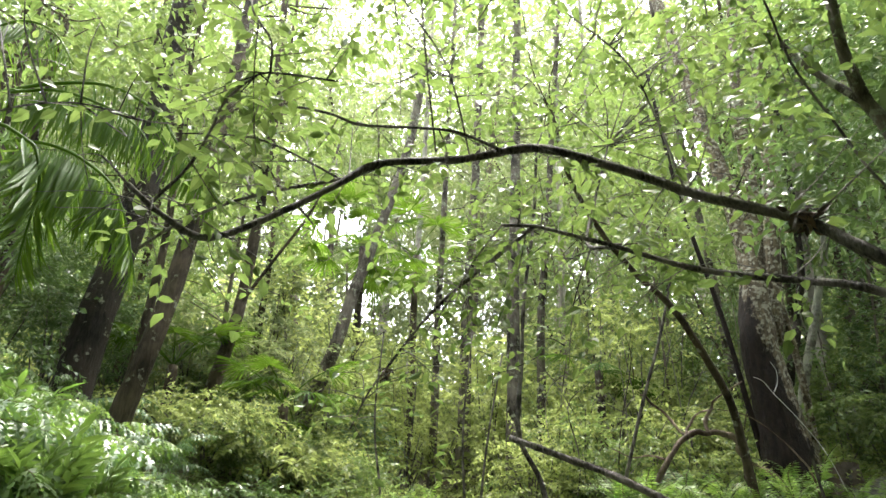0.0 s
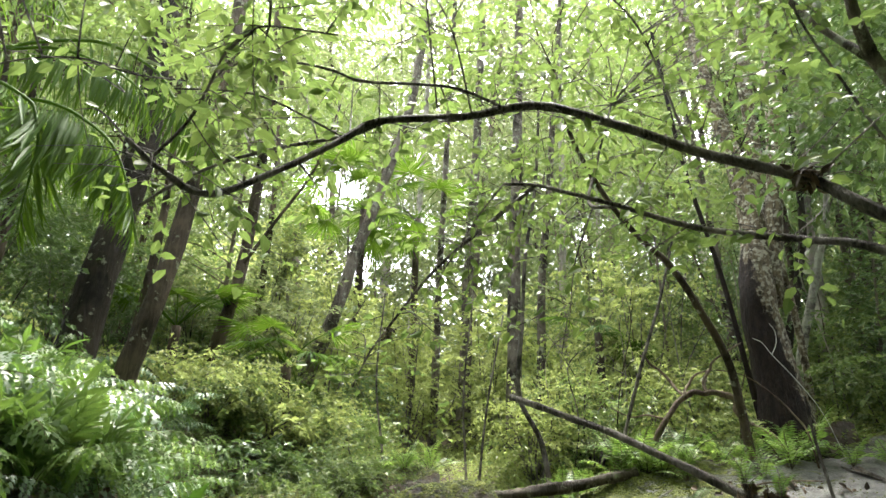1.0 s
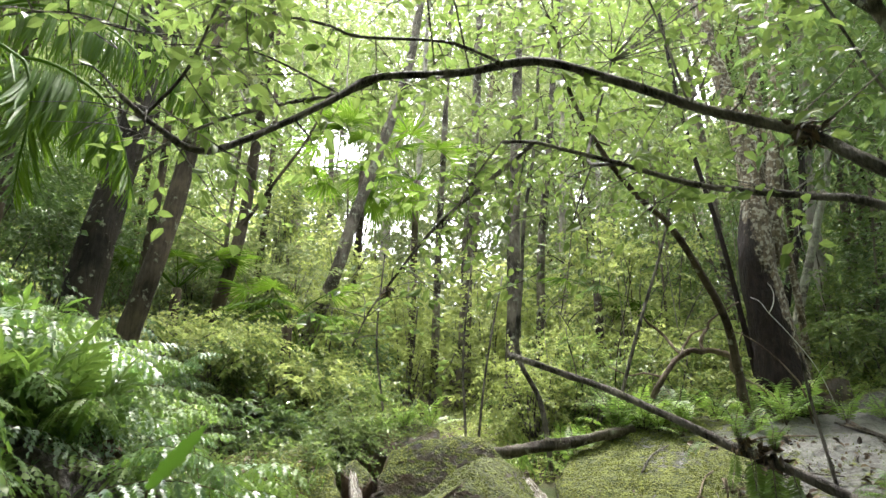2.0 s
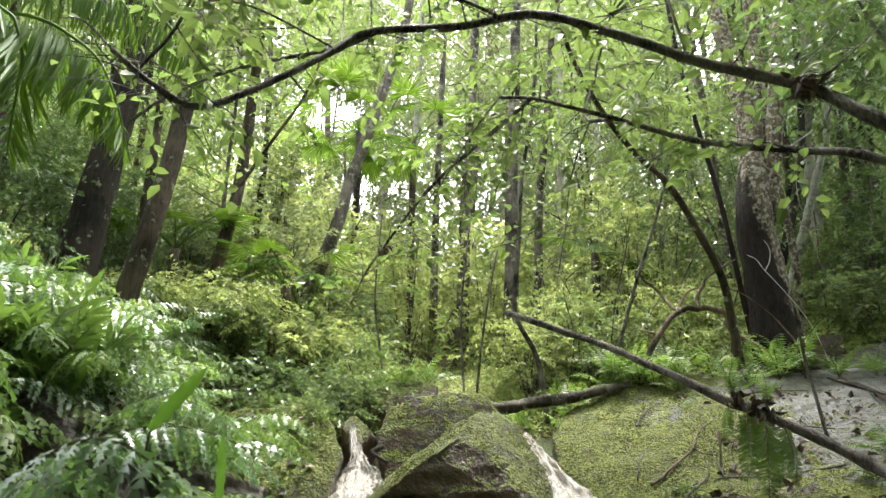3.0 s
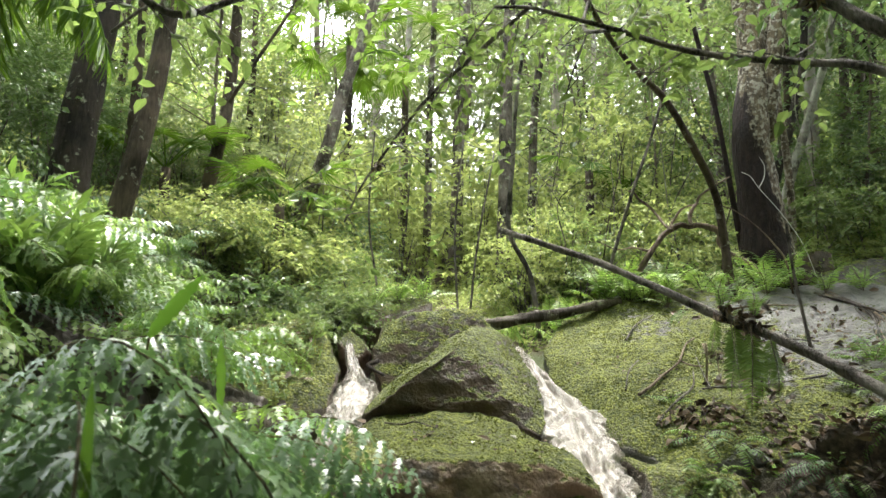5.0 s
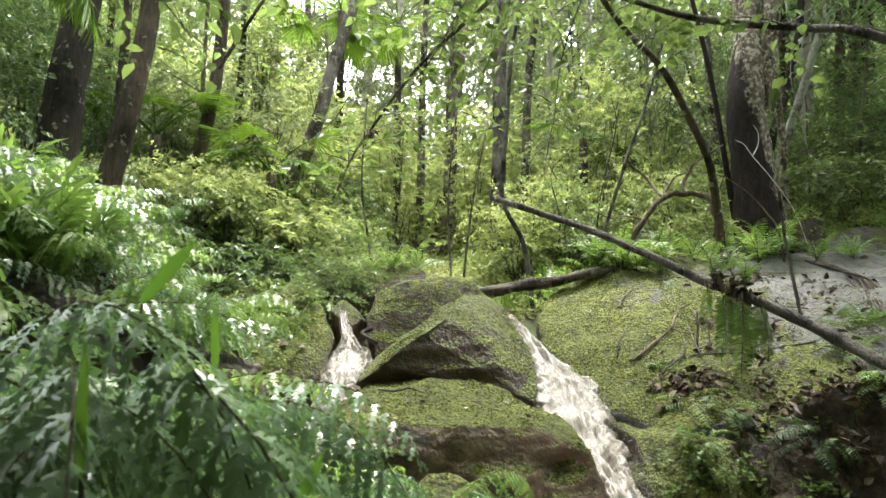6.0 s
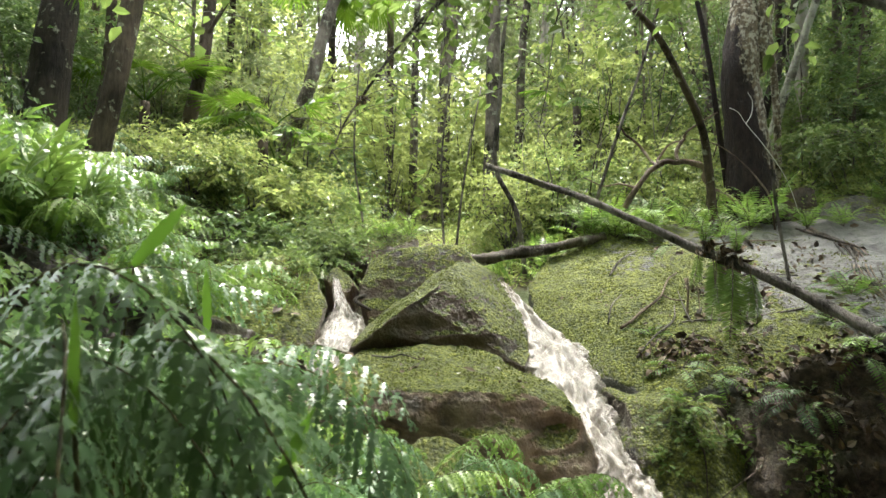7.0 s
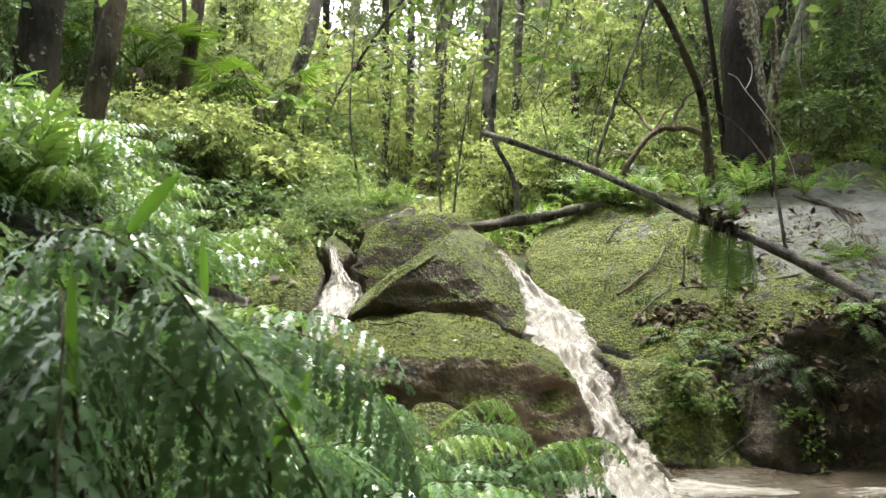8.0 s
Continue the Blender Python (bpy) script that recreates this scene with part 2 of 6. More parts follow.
def part(name, me, mat, parent=None, label=""):
    ob = new(name, me)
    for m in (mat if isinstance(mat, (list, tuple)) else [mat]):
        if m.name not in [x.name for x in me.materials]:
            me.materials.append(m)
    if parent:
        under(ob, parent)
    return tagged(ob, label)


def mesh_of(name, bm, smooth=True):
    me = bpy.data.meshes.new(name)
    bm.to_mesh(me)
    bm.free()
    if smooth:
        me.polygons.foreach_set("use_smooth", [True] * len(me.polygons))
    return me


def raw_mesh(name, co, faces, smooth=False):
    """A mesh from numpy arrays: co (n, 3), faces (m, 3 or 4)."""
    me = bpy.data.meshes.new(name)
    k = faces.shape[1]
    me.vertices.add(len(co))
    me.vertices.foreach_set("co", co.astype(np.float32).ravel())
    me.loops.add(faces.size)
    me.loops.foreach_set("vertex_index", faces.astype(np.int32).ravel())
    me.polygons.add(len(faces))
    me.polygons.foreach_set("loop_start", np.arange(0, faces.size, k, dtype=np.int32))
    me.polygons.foreach_set("use_smooth", np.full(len(faces), smooth))
    me.update(calc_edges=True)
    return me


def unit(v):
    return v / np.maximum(np.linalg.norm(v, axis=-1, keepdims=True), 1e-9)


def rand_dirs(n, r=None):
    return unit((r or rng).normal(size=(n, 3)))


def leaf_mesh(name, P, D, N, L, ratio=0.26, fine=False, fold=0.25, droop=0.18):
    """Many leaves in one mesh: bases P, directions D, rough normals N, lengths L."""
    D = unit(D)
    S = unit(np.cross(D, N))
    N = np.cross(S, D)
    L = np.asarray(L, float).reshape(-1, 1)
    W = L * ratio
    n = len(P)
    if fine:
        c = [P, P + D * L * .33 - N * L * droop * .1, P + D * L * .68 - N * L * droop * .45, P + D * L - N * L * droop]
        for s in (1, -1):
            c.append(P + D * L * .33 + S * W * s + N * W * fold - N * L * droop * .1)
            c.append(P + D * L * .68 + S * W * .78 * s + N * W * fold - N * L * droop * .45)
        f = np.array([(0, 4, 1), (1, 4, 5), (1, 5, 2), (2, 5, 3), (0, 1, 6), (1, 7, 6), (1, 2, 7), (2, 3, 7)])
    else:
        c = [P, P + D * L * .48 + S * W + N * W * fold, P + D * L - N * L * droop, P + D * L * .48 - S * W + N * W * fold]
        f = np.array([(0, 1, 2), (0, 2, 3)])
    v = np.stack(c, 1)
    k = v.shape[1]
    faces = (np.arange(n)[:, None, None] * k + f[None]).reshape(-1, 3)
    return raw_mesh(name, v.reshape(-1, 3), faces)


def sprays(C, O, k, length, leaf, r=None, sag=0.25, flat=0.45):
    """Leaves set alternately along short twigs that start at C and go along O. Returns P, D, N, L."""
    r = r or rng
    n = len(C)
    O = unit(O)
    up = np.array([0, 0, 1.0])
    side = unit(np.cross(O, up) + r.normal(size=(n, 3)) * 0.15)
    s = (np.arange(k) + 0.6) / k
    P = C[:, None] + O[:, None] * (s * length)[None, :, None] - up * (s ** 2 * length * sag)[None, :, None]
    sign = np.where(np.arange(k) % 2, 1.0, -1.0)
    D = O[:, None] * 0.55 + side[:, None] * sign[None, :, None] * 0.85 + r.normal(size=(n, k, 3)) * 0.3 - up * 0.25
    N = up + r.normal(size=(n, k, 3)) * flat
    L = leaf * r.uniform(0.65, 1.25, size=(n, k))
    P = P + r.normal(size=P.shape) * leaf * 0.12
    return P.reshape(-1, 3), D.reshape(-1, 3), N.reshape(-1, 3), L.ravel()


def spline(points, step=4):
    """Catmull-Rom through the points."""
    p = [np.array(q, float) for q in points]
    p = [2 * p[0] - p[1]] + p + [2 * p[-1] - p[-2]]
    out = []
    for i in range(1, len(p) - 2):
        for j in range(step):
            t = j / step
            out.append(0.5 * (2 * p[i] + (p[i + 1] - p[i - 1]) * t + (2 * p[i - 1] - 5 * p[i] + 4 * p[i + 1] - p[i + 2]) * t * t
                              + (3 * p[i] - p[i - 1] - 3 * p[i + 1] + p[i + 2]) * t ** 3))
    out.append(p[-2])
    return np.array(out)


def tube_data(points, r0, r1, sides=8, step=4, rough=0.0, flare=0.0, knots=0.0):
    """A tapered, slightly uneven tube: vertices and quads."""
    c = spline(points, step)
    n = len(c)
    tan = unit(np.gradient(c, axis=0))
    ref = np.array([0.0, 1.0, 0.0]) if abs(tan[:, 1]).mean() < 0.75 else np.array([1.0, 0, 0])
    a = unit(np.cross(tan, ref))
    b = np.cross(tan, a)
    u = np.linspace(0, 1, n)
    rad = r0 + (r1 - r0) * u if not isinstance(r0, (list, tuple)) else np.interp(u, np.linspace(0, 1, len(r0)), r0)
    if flare:
        rad = rad * (1 + flare * np.exp(-u * n / step * 2.2))
    ang = np.linspace(0, 2 * math.pi, sides, endpoint=False)
    R = np.repeat(rad[:, None], sides, 1)
    if rough:
        for i in range(n):
            for j in range(sides):
                q = Vector(c[i] * 2.2 + np.array([math.cos(ang[j]), math.sin(ang[j]), 0]) * 0.8)
                R[i, j] *= 1 + rough * noise.noise(q * 1.3) + rough * 0.6 * noise.noise(q * 4.1)
    if knots:
        R *= 1 + knots * (rng.random(n)[:, None] > 0.8)
    v = c[:, None] + R[..., None] * (a[:, None] * np.cos(ang)[None, :, None] + b[:, None] * np.sin(ang)[None, :, None])
    i, j = np.meshgrid(np.arange(n - 1), np.arange(sides), indexing="ij")
    k = (j + 1) % sides
    f = np.stack([i * sides + j, i * sides + k, (i + 1) * sides + k, (i + 1) * sides + j], -1).reshape(-1, 4)
    v = np.concatenate([v.reshape(-1, 3), c[:1] - tan[:1] * rad[0] * .2, c[-1:] + tan[-1:] * rad[-1] * .4])
    e0, e1 = n * sides, n * sides + 1
    jj = np.arange(sides)
    kk = (jj + 1) % sides
    caps = np.concatenate([np.stack([kk, jj, np.full(sides, e0), np.full(sides, e0)], -1),
                           np.stack([(n - 1) * sides + jj, (n - 1) * sides + kk, np.full(sides, e1), np.full(sides, e1)], -1)])
    return v, f, caps[:, :3]


def tube(name, points, r0, r1, sides=8, step=4, **kw):
    v, f, caps = tube_data(points, r0, r1, sides, step, **kw)
    me = bpy.data.meshes.new(name)
    me.from_pydata(v.tolist(), [], f.tolist() + caps.tolist())
    me.polygons.foreach_set("use_smooth", [True] * len(me.polygons))
    return me


def tubes(name, many, sides=4, step=2):
    """Many thin tubes, (points, r0, r1) each, in one mesh."""
    V, Fq, o = [], [], 0
    for pts, r0, r1 in many:
        v, f, caps = tube_data(pts, r0, r1, sides, step)
        V.append(v)
        Fq += (f + o).tolist() + (caps + o).tolist()
        o += len(v)
    me = bpy.data.meshes.new(name)
    me.from_pydata(np.concatenate(V).tolist(), [], Fq)
    me.polygons.foreach_set("use_smooth", [True] * len(me.polygons))
    return me


# ---- ground ----
def smooth_step(a, b, x):
    t = np.clip((x - a) / (b - a), 0, 1)
    return t * t * (3 - 2 * t)


def ground_z(x, y):
    """The creek's bed climbs away from the camera between a steep fern bank and a gentler stony one."""
    x, y = np.asarray(x, float), np.asarray(y, float)
    back = np.where(y < -.6, .5 * np.sin(x * 1.5 + .6) + .25 * np.sin(x * 3.7), 0)
    z = np.interp(y + back, [-60, -6, -2.7, -1.8, 3.3, 4.2, 6.0, 10, 20, 40, 90, 600], [2.5, 1.0, 0.45, -0.25, -0.25, 0.3, 0.95, 1.75, 3.9, 9.5, 20, 26])
    dl = np.maximum(0, (y < .3) * (.3 * np.sin(y * 2.3 + 1.0) - .25) + np.interp(y, [0, 1, 2, 2.6, 3, 3.8, 4.6, 5.6, 7, 9], [-0.2, -0.2, -0.2, -0.35, -0.65, -1.15, -1.5, -1.4, -0.9, -0.8]) - x)
    al = np.interp(y, [-2, 1.0, 2.0, 3.0, 4.2, 7.0, 12], [0.7, 0.75, 1.2, 1.65, 1.3, 0.6, 0.3])
    z = z + al * (1 - np.exp(-dl / 0.55)) + 0.2 * np.minimum(dl, 14)
    dr = np.maximum(0, x - 0.95)
    ar = np.interp(y, [3.0, 4.2, 6.0, 9.0], [0.0, 0.3, 0.25, 0.25])
    z = z + ar * (1 - np.exp(-dr / 0.8)) + (0.085 * np.minimum(dr, 3.5) + 0.16 * np.clip(dr - 3.5, 0, 12)) * smooth_step(2.0, 5.0, y) + 0.8 * smooth_step(2.8, 4.8, x + .35 * np.sin(y * 1.9) + .2 * np.sin(y * 4.3)) * smooth_step(4.5, 2.5, y)
    return z


def bumpy(x, y):
    return 0.10 * noise.noise(Vector((x * 0.9, y * 0.9, 3.1))) + 0.045 * noise.noise(Vector((x * 3.1, y * 3.1, 1.7)))


def on_ground(x, y):
    return float(ground_z(x, y)) + bumpy(x, y)


def build_ground():
    inner_x = np.arange(-9, 9.01, 0.14)
    inner_y = np.arange(-3, 15.01, 0.14)
    out = np.array([1, 2.2, 4, 7, 12, 20, 35, 60, 110, 200, 400, 700.0])
    xs = np.concatenate([-9 - out[::-1], inner_x, 9 + out])
    ys = np.concatenate([-3 - out[::-1], inner_y, 15 + out])
    X, Y = np.meshgrid(xs, ys, indexing="ij")
    Z = ground_z(X, Y)
    for i in range(X.shape[0]):
        for j in range(X.shape[1]):
            Z[i, j] += bumpy(X[i, j], Y[i, j])
    nx, ny = X.shape
    i, j = np.meshgrid(np.arange(nx - 1), np.arange(ny - 1), indexing="ij")
    f = np.stack([i * ny + j, (i + 1) * ny + j, (i + 1) * ny + j + 1, i * ny + j + 1], -1).reshape(-1, 4)
    me = raw_mesh("ground", np.stack([X, Y, Z], -1).reshape(-1, 3), f, True)
    tagged(part("ground", me, GROUND), "dark damp forest floor with rotting leaves", "ground", kind="structure")


build_ground()


# ---- boulders ----
def boulder(name, corners, mat, label, group="", detail=5, soften=3, rough=0.03, seed=0.0, hollow=()):
    """A weathered stone: the hull of its main corners, edges worn round, faces pitted."""
    from mathutils.bvhtree import BVHTree
    hull = bmesh.new()
    for c in corners:
        hull.verts.new(c)
    bmesh.ops.convex_hull(hull, input=hull.verts)
    centre = sum((Vector(c) for c in corners), Vector()) / len(corners)
    tree = BVHTree.FromBMesh(hull)
    bm = bmesh.new()
    bmesh.ops.create_icosphere(bm, subdivisions=detail, radius=1.0)
    for v in bm.verts:
        hit = tree.ray_cast(centre, v.co.normalized())
        v.co = hit[0] if hit[0] else centre
    hull.free()
    for _ in range(soften):
        bmesh.ops.smooth_vert(bm, verts=bm.verts, factor=0.5, use_axis_x=True, use_axis_y=True, use_axis_z=True)
    for mid, size, push in hollow:
        for v in bm.verts:
            d = sum(((a - b) / c) ** 2 for a, b, c in zip(v.co, mid, size))
            if d < 1:
                v.co += Vector(push) * (1 - d) ** 1.5
    bm.normal_update()
    for v in bm.verts:
        p = v.co + Vector((seed, seed * 1.7, 0))
        h = noise.noise(p * 2.1) * 1.6 + noise.noise(p * 5.3) * 0.7 + noise.noise(p * 13) * 0.28 + noise.noise(p * 34) * 0.16 + max(0, v.normal.z) * (0.35 * noise.noise(p * 21) + 0.22 * noise.noise(p * 55))
        h += 0.5 * (1 - abs(v.normal.z)) * noise.noise(Vector((p.x * 3, p.y * 3, p.z * 16)))
        crack = -abs(noise.noise(Vector((p.x * 1.2, p.y * 1.2, p.z * 6.0)))) * 1.6 - abs(noise.noise(p * 1.7)) ** 0.5 * 0.5
        v.co += v.normal * rough * (h + crack * (1 - abs(v.normal.z)))
    ob = part(name, mesh_of(name, bm), mat)
    return tagged(ob, label, "boulder", group)


G = "boulders in the creek"
boulder("boulder", [(-.52, 4.1, .50), (-.29, 4.35, .66), (.03, 4.42, .69), (.47, 4.15, .62), (.78, 3.68, .51), (.80, 3.40, .43), (.90, 3.36, .22), (.84, 3.22, .06),
                    (.55, 3.34, .52), (.02, 3.3, .54), (-.36, 3.35, .50), (.22, 3.26, .55), (.4, 3.2, .3), (-.1, 3.2, .3), (-.4, 3.5, -.2), (.8, 3.35, -.3), (.7, 4.2, -.2), (-.6, 4.2, -.2), (.3, 3.4, -.25)],
        STONE, "broad mossy sandstone boulder with a brown underside", G, detail=7, soften=4, rough=0.026, seed=3,
        hollow=[((-.1, 3.25, .32), (.35, .4, .12), (0, .12, .02)), ((.66, 3.3, .36), (.16, .3, .08), (-.02, .05, 0))])
boulder("boulder", [(-.40, 4.25, .62), (-.30, 4.45, .78), (-.02, 4.6, .97), (.18, 4.7, 1.10), (.28, 4.72, 1.16), (.42, 4.78, 1.15), (.56, 4.75, 1.10), (.65, 4.6, .91), (.71, 4.4, .71), (.70, 4.2, .60), (.66, 4.12, .53),
                    (-.22, 4.05, .75), (0.0, 4.12, .92), (.16, 4.25, 1.03), (.45, 4.45, .98), (-.2, 4.5, .5), (.25, 4.5, .45), (.56, 4.25, .40), (.2, 5.1, .9), (-.3, 4.9, .7), (.7, 4.9, .6), (-.3, 4.5, .2), (.6, 4.5, .1), (.2, 4.9, .2)],
        STONE_WET, "peaked mossy boulder with a dark hollowed face", G, detail=7, soften=3, rough=0.02, seed=11,
        hollow=[((.08, 4.12, .72), (.5, .6, .26), (.01, .06, 0)), ((.4, 4.15, .6), (.34, .5, .14), (0, .05, 0))])
boulder("boulder", [(-.44, 5.1, .90), (-.36, 5.3, 1.20), (-.14, 5.32, 1.28), (.29, 5.4, 1.27), (.43, 5.35, 1.15), (.60, 5.3, 1.02), (.6, 5.9, 1.0), (-.4, 5.9, 1.1),
                    (-.3, 4.95, .6), (.5, 4.95, .6), (.5, 5.8, .6), (-.4, 5.8, .6)], STONE_MOSSY, "rounded mossy boulder behind the peaked one", G, detail=6, rough=0.03, seed=23)
boulder("boulder", [(-.73, 5.4, 1.07), (-.64, 5.5, 1.17), (-.47, 5.42, 1.03), (-.55, 5.28, .93), (-.7, 5.7, 1.0), (-.45, 5.7, .9), (-.7, 5.4, .7), (-.45, 5.4, .7)],
        STONE_DARK, "small grey wet stone above the falling water", G, detail=4, soften=3, rough=0.015, seed=31)
boulder("boulder", [(-1.5, 5.3, 1.15), (-1.1, 5.3, 1.24), (-.86, 5.35, 1.22), (-.70, 5.05, 1.07), (-.58, 4.8, .86), (-.62, 4.55, .62), (-1.1, 4.4, .62), (-1.6, 4.6, .8),
                    (-.7, 5.5, .6), (-1.5, 5.7, .8), (-.65, 4.5, .1), (-1.5, 4.4, .1)], STONE_MOSSY, "mossy boulder at the foot of the fern bank", G, rough=0.035, seed=37)
boulder("boulder", [(-.74, 5.8, 1.12), (-.66, 6.0, 1.33), (-.23, 6.15, 1.47), (0, 5.95, 1.40), (.02, 5.85, 1.22), (-.7, 6.6, 1.1), (0, 6.6, 1.2), (-.7, 5.9, .8), (0, 5.9, .8)],
        STONE_DARK, "dark stone topped with small ferns", G, rough=0.03, seed=41)
boulder("rock_slab", [(.83, 5.6, 1.0), (1.1, 6.1, 1.30), (1.5, 6.3, 1.46), (2.0, 6.5, 1.62), (2.75, 6.3, 1.52), (3.7, 6.3, 1.6), (4.2, 6.3, 1.6), (5.2, 6.0, 1.6), (1.03, 4.2, .50), (1.28, 3.82, .46), (1.7, 3.7, .50),
                      (2.4, 3.62, .55), (3.6, 3.5, .75), (5.0, 4.0, 1.0), (.84, 5.1, .82), (1.3, 3.95, -.3), (2.4, 3.9, -.3), (4.5, 3.6, -.3), (1.1, 4.3, -.2), (.9, 5.5, .2), (3.24, 4.8, 1.08), (1.42, 4.8, .85)],
        STONE_SLAB, "huge sloping slab of mossy grey sandstone", detail=7, soften=5, rough=0.035, seed=53)
boulder("boulder", [(1.02, 4.15, .45), (1.12, 3.8, .41), (1.35, 3.68, .40), (1.62, 3.7, .38), (1.15, 3.45, .02), (1.5, 3.36, .0), (1.75, 3.4, -.1), (1.7, 4.2, .3), (1.1, 3.5, -.35), (1.8, 3.5, -.35), (1.1, 4.2, -.35), (1.8, 4.2, -.3)],
        STONE_WALL, "dark mossy stone wall below the slab", G, detail=6, rough=0.035, seed=71)
boulder("earth_bank", [(1.62, 3.72, .44), (2.0, 3.64, .63), (2.5, 3.55, .72), (3.2, 3.4, .82), (3.8, 3.3, .88), (1.7, 3.42, .05), (2.4, 3.28, .05), (3.2, 3.15, .1), (1.6, 3.5, -.35), (3.6, 3.1, -.35), (1.6, 4.2, .2), (3.6, 4.2, .3)],
        EARTH, "dark crumbling earth bank below the slab's lip", detail=6, rough=0.07, seed=77)
boulder("boulder", [(-.35, 1.3, .30), (.0, 1.55, .30), (.8, 1.8, .2), (.45, 1.4, .2), (.85, 1.35, .18), (.0, 1.15, .22), (-.4, 2.2, .25), (.0, 2.25, .25), (.5, 2.15, .22), (-.4, 1.2, -.35), (.9, 1.3, -.35), (.85, 1.9, -.35), (-.3, 2.3, -.35)],
        STONE_DARK, "wet stone hidden beneath ferns", G, rough=0.03, seed=83)
boulder("earth_bank", [(-.65, .75, .5), (-.5, .72, .56), (-.3, .8, .58), (-.16, .95, .54), (.04, 1.14, .44), (-.25, 1.35, .5), (-.5, 1.45, .56), (-.7, 1.3, .58), (-.9, .6, -.3), (-.1, .6, -.3), (.1, 1.2, -.3), (-.2, 1.6, -.2), (-.95, 1.5, -.2)],
        EARTH, "dark damp earth mound under big ferns", detail=5, rough=0.05, seed=85)
boulder("boulder", [(-1.3, 2.0, 1.0), (-1.15, 1.97, 1.12), (-.95, 1.97, 1.15), (-.8, 2.05, 1.06), (-.72, 2.0, .9), (-.9, 1.88, .95), (-1.2, 1.85, .9), (-1.3, 2.5, 1.14), (-.75, 2.5, 1.0), (-1.35, 1.9, .4), (-.7, 1.9, .4), (-.7, 2.6, .4), (-1.3, 2.6, .5)],
        STONE_BANK, "dark wet rock standing out of the fern bank", "rocks in the bank", detail=6, rough=0.035, seed=101)
boulder("boulder", [(-.85, 2.25, .92), (-.72, 2.2, 1.0), (-.58, 2.25, .94), (-.5, 2.3, .8), (-.6, 2.15, .85), (-.8, 2.12, .8), (-.85, 2.7, .95), (-.5, 2.7, .85), (-.9, 2.2, .3), (-.45, 2.2, .3), (-.45, 2.75, .3), (-.9, 2.75, .3)],
        STONE_BANK, "dark wet rock under hanging fern fronds", "rocks in the bank", detail=6, rough=0.03, seed=103)
boulder("boulder", [(-.02, 3.0, .36), (.06, 3.02, .41), (.16, 3.02, .42), (.26, 3.0, .38), (.36, 2.9, .2), (-.12, 2.9, .2), (.1, 2.8, .24), (-.1, 2.85, -.3), (.35, 2.85, -.3), (.1, 3.3, -.3), (.2, 3.25, .3)],
        STONE_WET, "small rounded mossy stone before the broad boulder", G, detail=5, rough=0.015, seed=91)
boulder("boulder", [(3.28, 6.5, 1.6), (3.28, 6.32, 1.86), (3.45, 6.34, 1.93), (3.66, 6.36, 1.92), (3.72, 6.5, 1.8), (3.36, 6.25, 1.55), (3.7, 6.3, 1.5), (3.5, 6.8, 1.85), (3.4, 6.8, 1.5)],
        STONE_MOSSY, "flat-topped mossy stone wedged against the big tree", G, detail=5, rough=0.02, seed=93)
boulder("boulder", [(3.40, 6.1, 1.45), (3.43, 6.15, 1.68), (3.61, 6.2, 1.76), (3.98, 6.25, 1.82), (4.4, 6.3, 1.80), (4.7, 6.2, 1.6), (4.3, 5.95, 1.45), (3.7, 5.95, 1.5), (4.2, 6.7, 1.85), (3.6, 6.6, 1.7), (4.0, 6.0, 1.3)],
        STONE_GREY, "smooth grey boulder behind the slab", G, detail=6, rough=0.025, seed=95)
boulder("boulder", [(3.6, 7.0, 1.5), (3.8, 6.9, 1.95), (4.4, 7.1, 2.1), (5.0, 7.2, 2.05), (5.2, 6.9, 1.6), (4.4, 6.6, 1.5), (4.4, 7.8, 1.9), (3.7, 7.6, 1.7)],
        STONE_DARK, "grey boulder beside the big tree", detail=4, rough=0.04, seed=61)


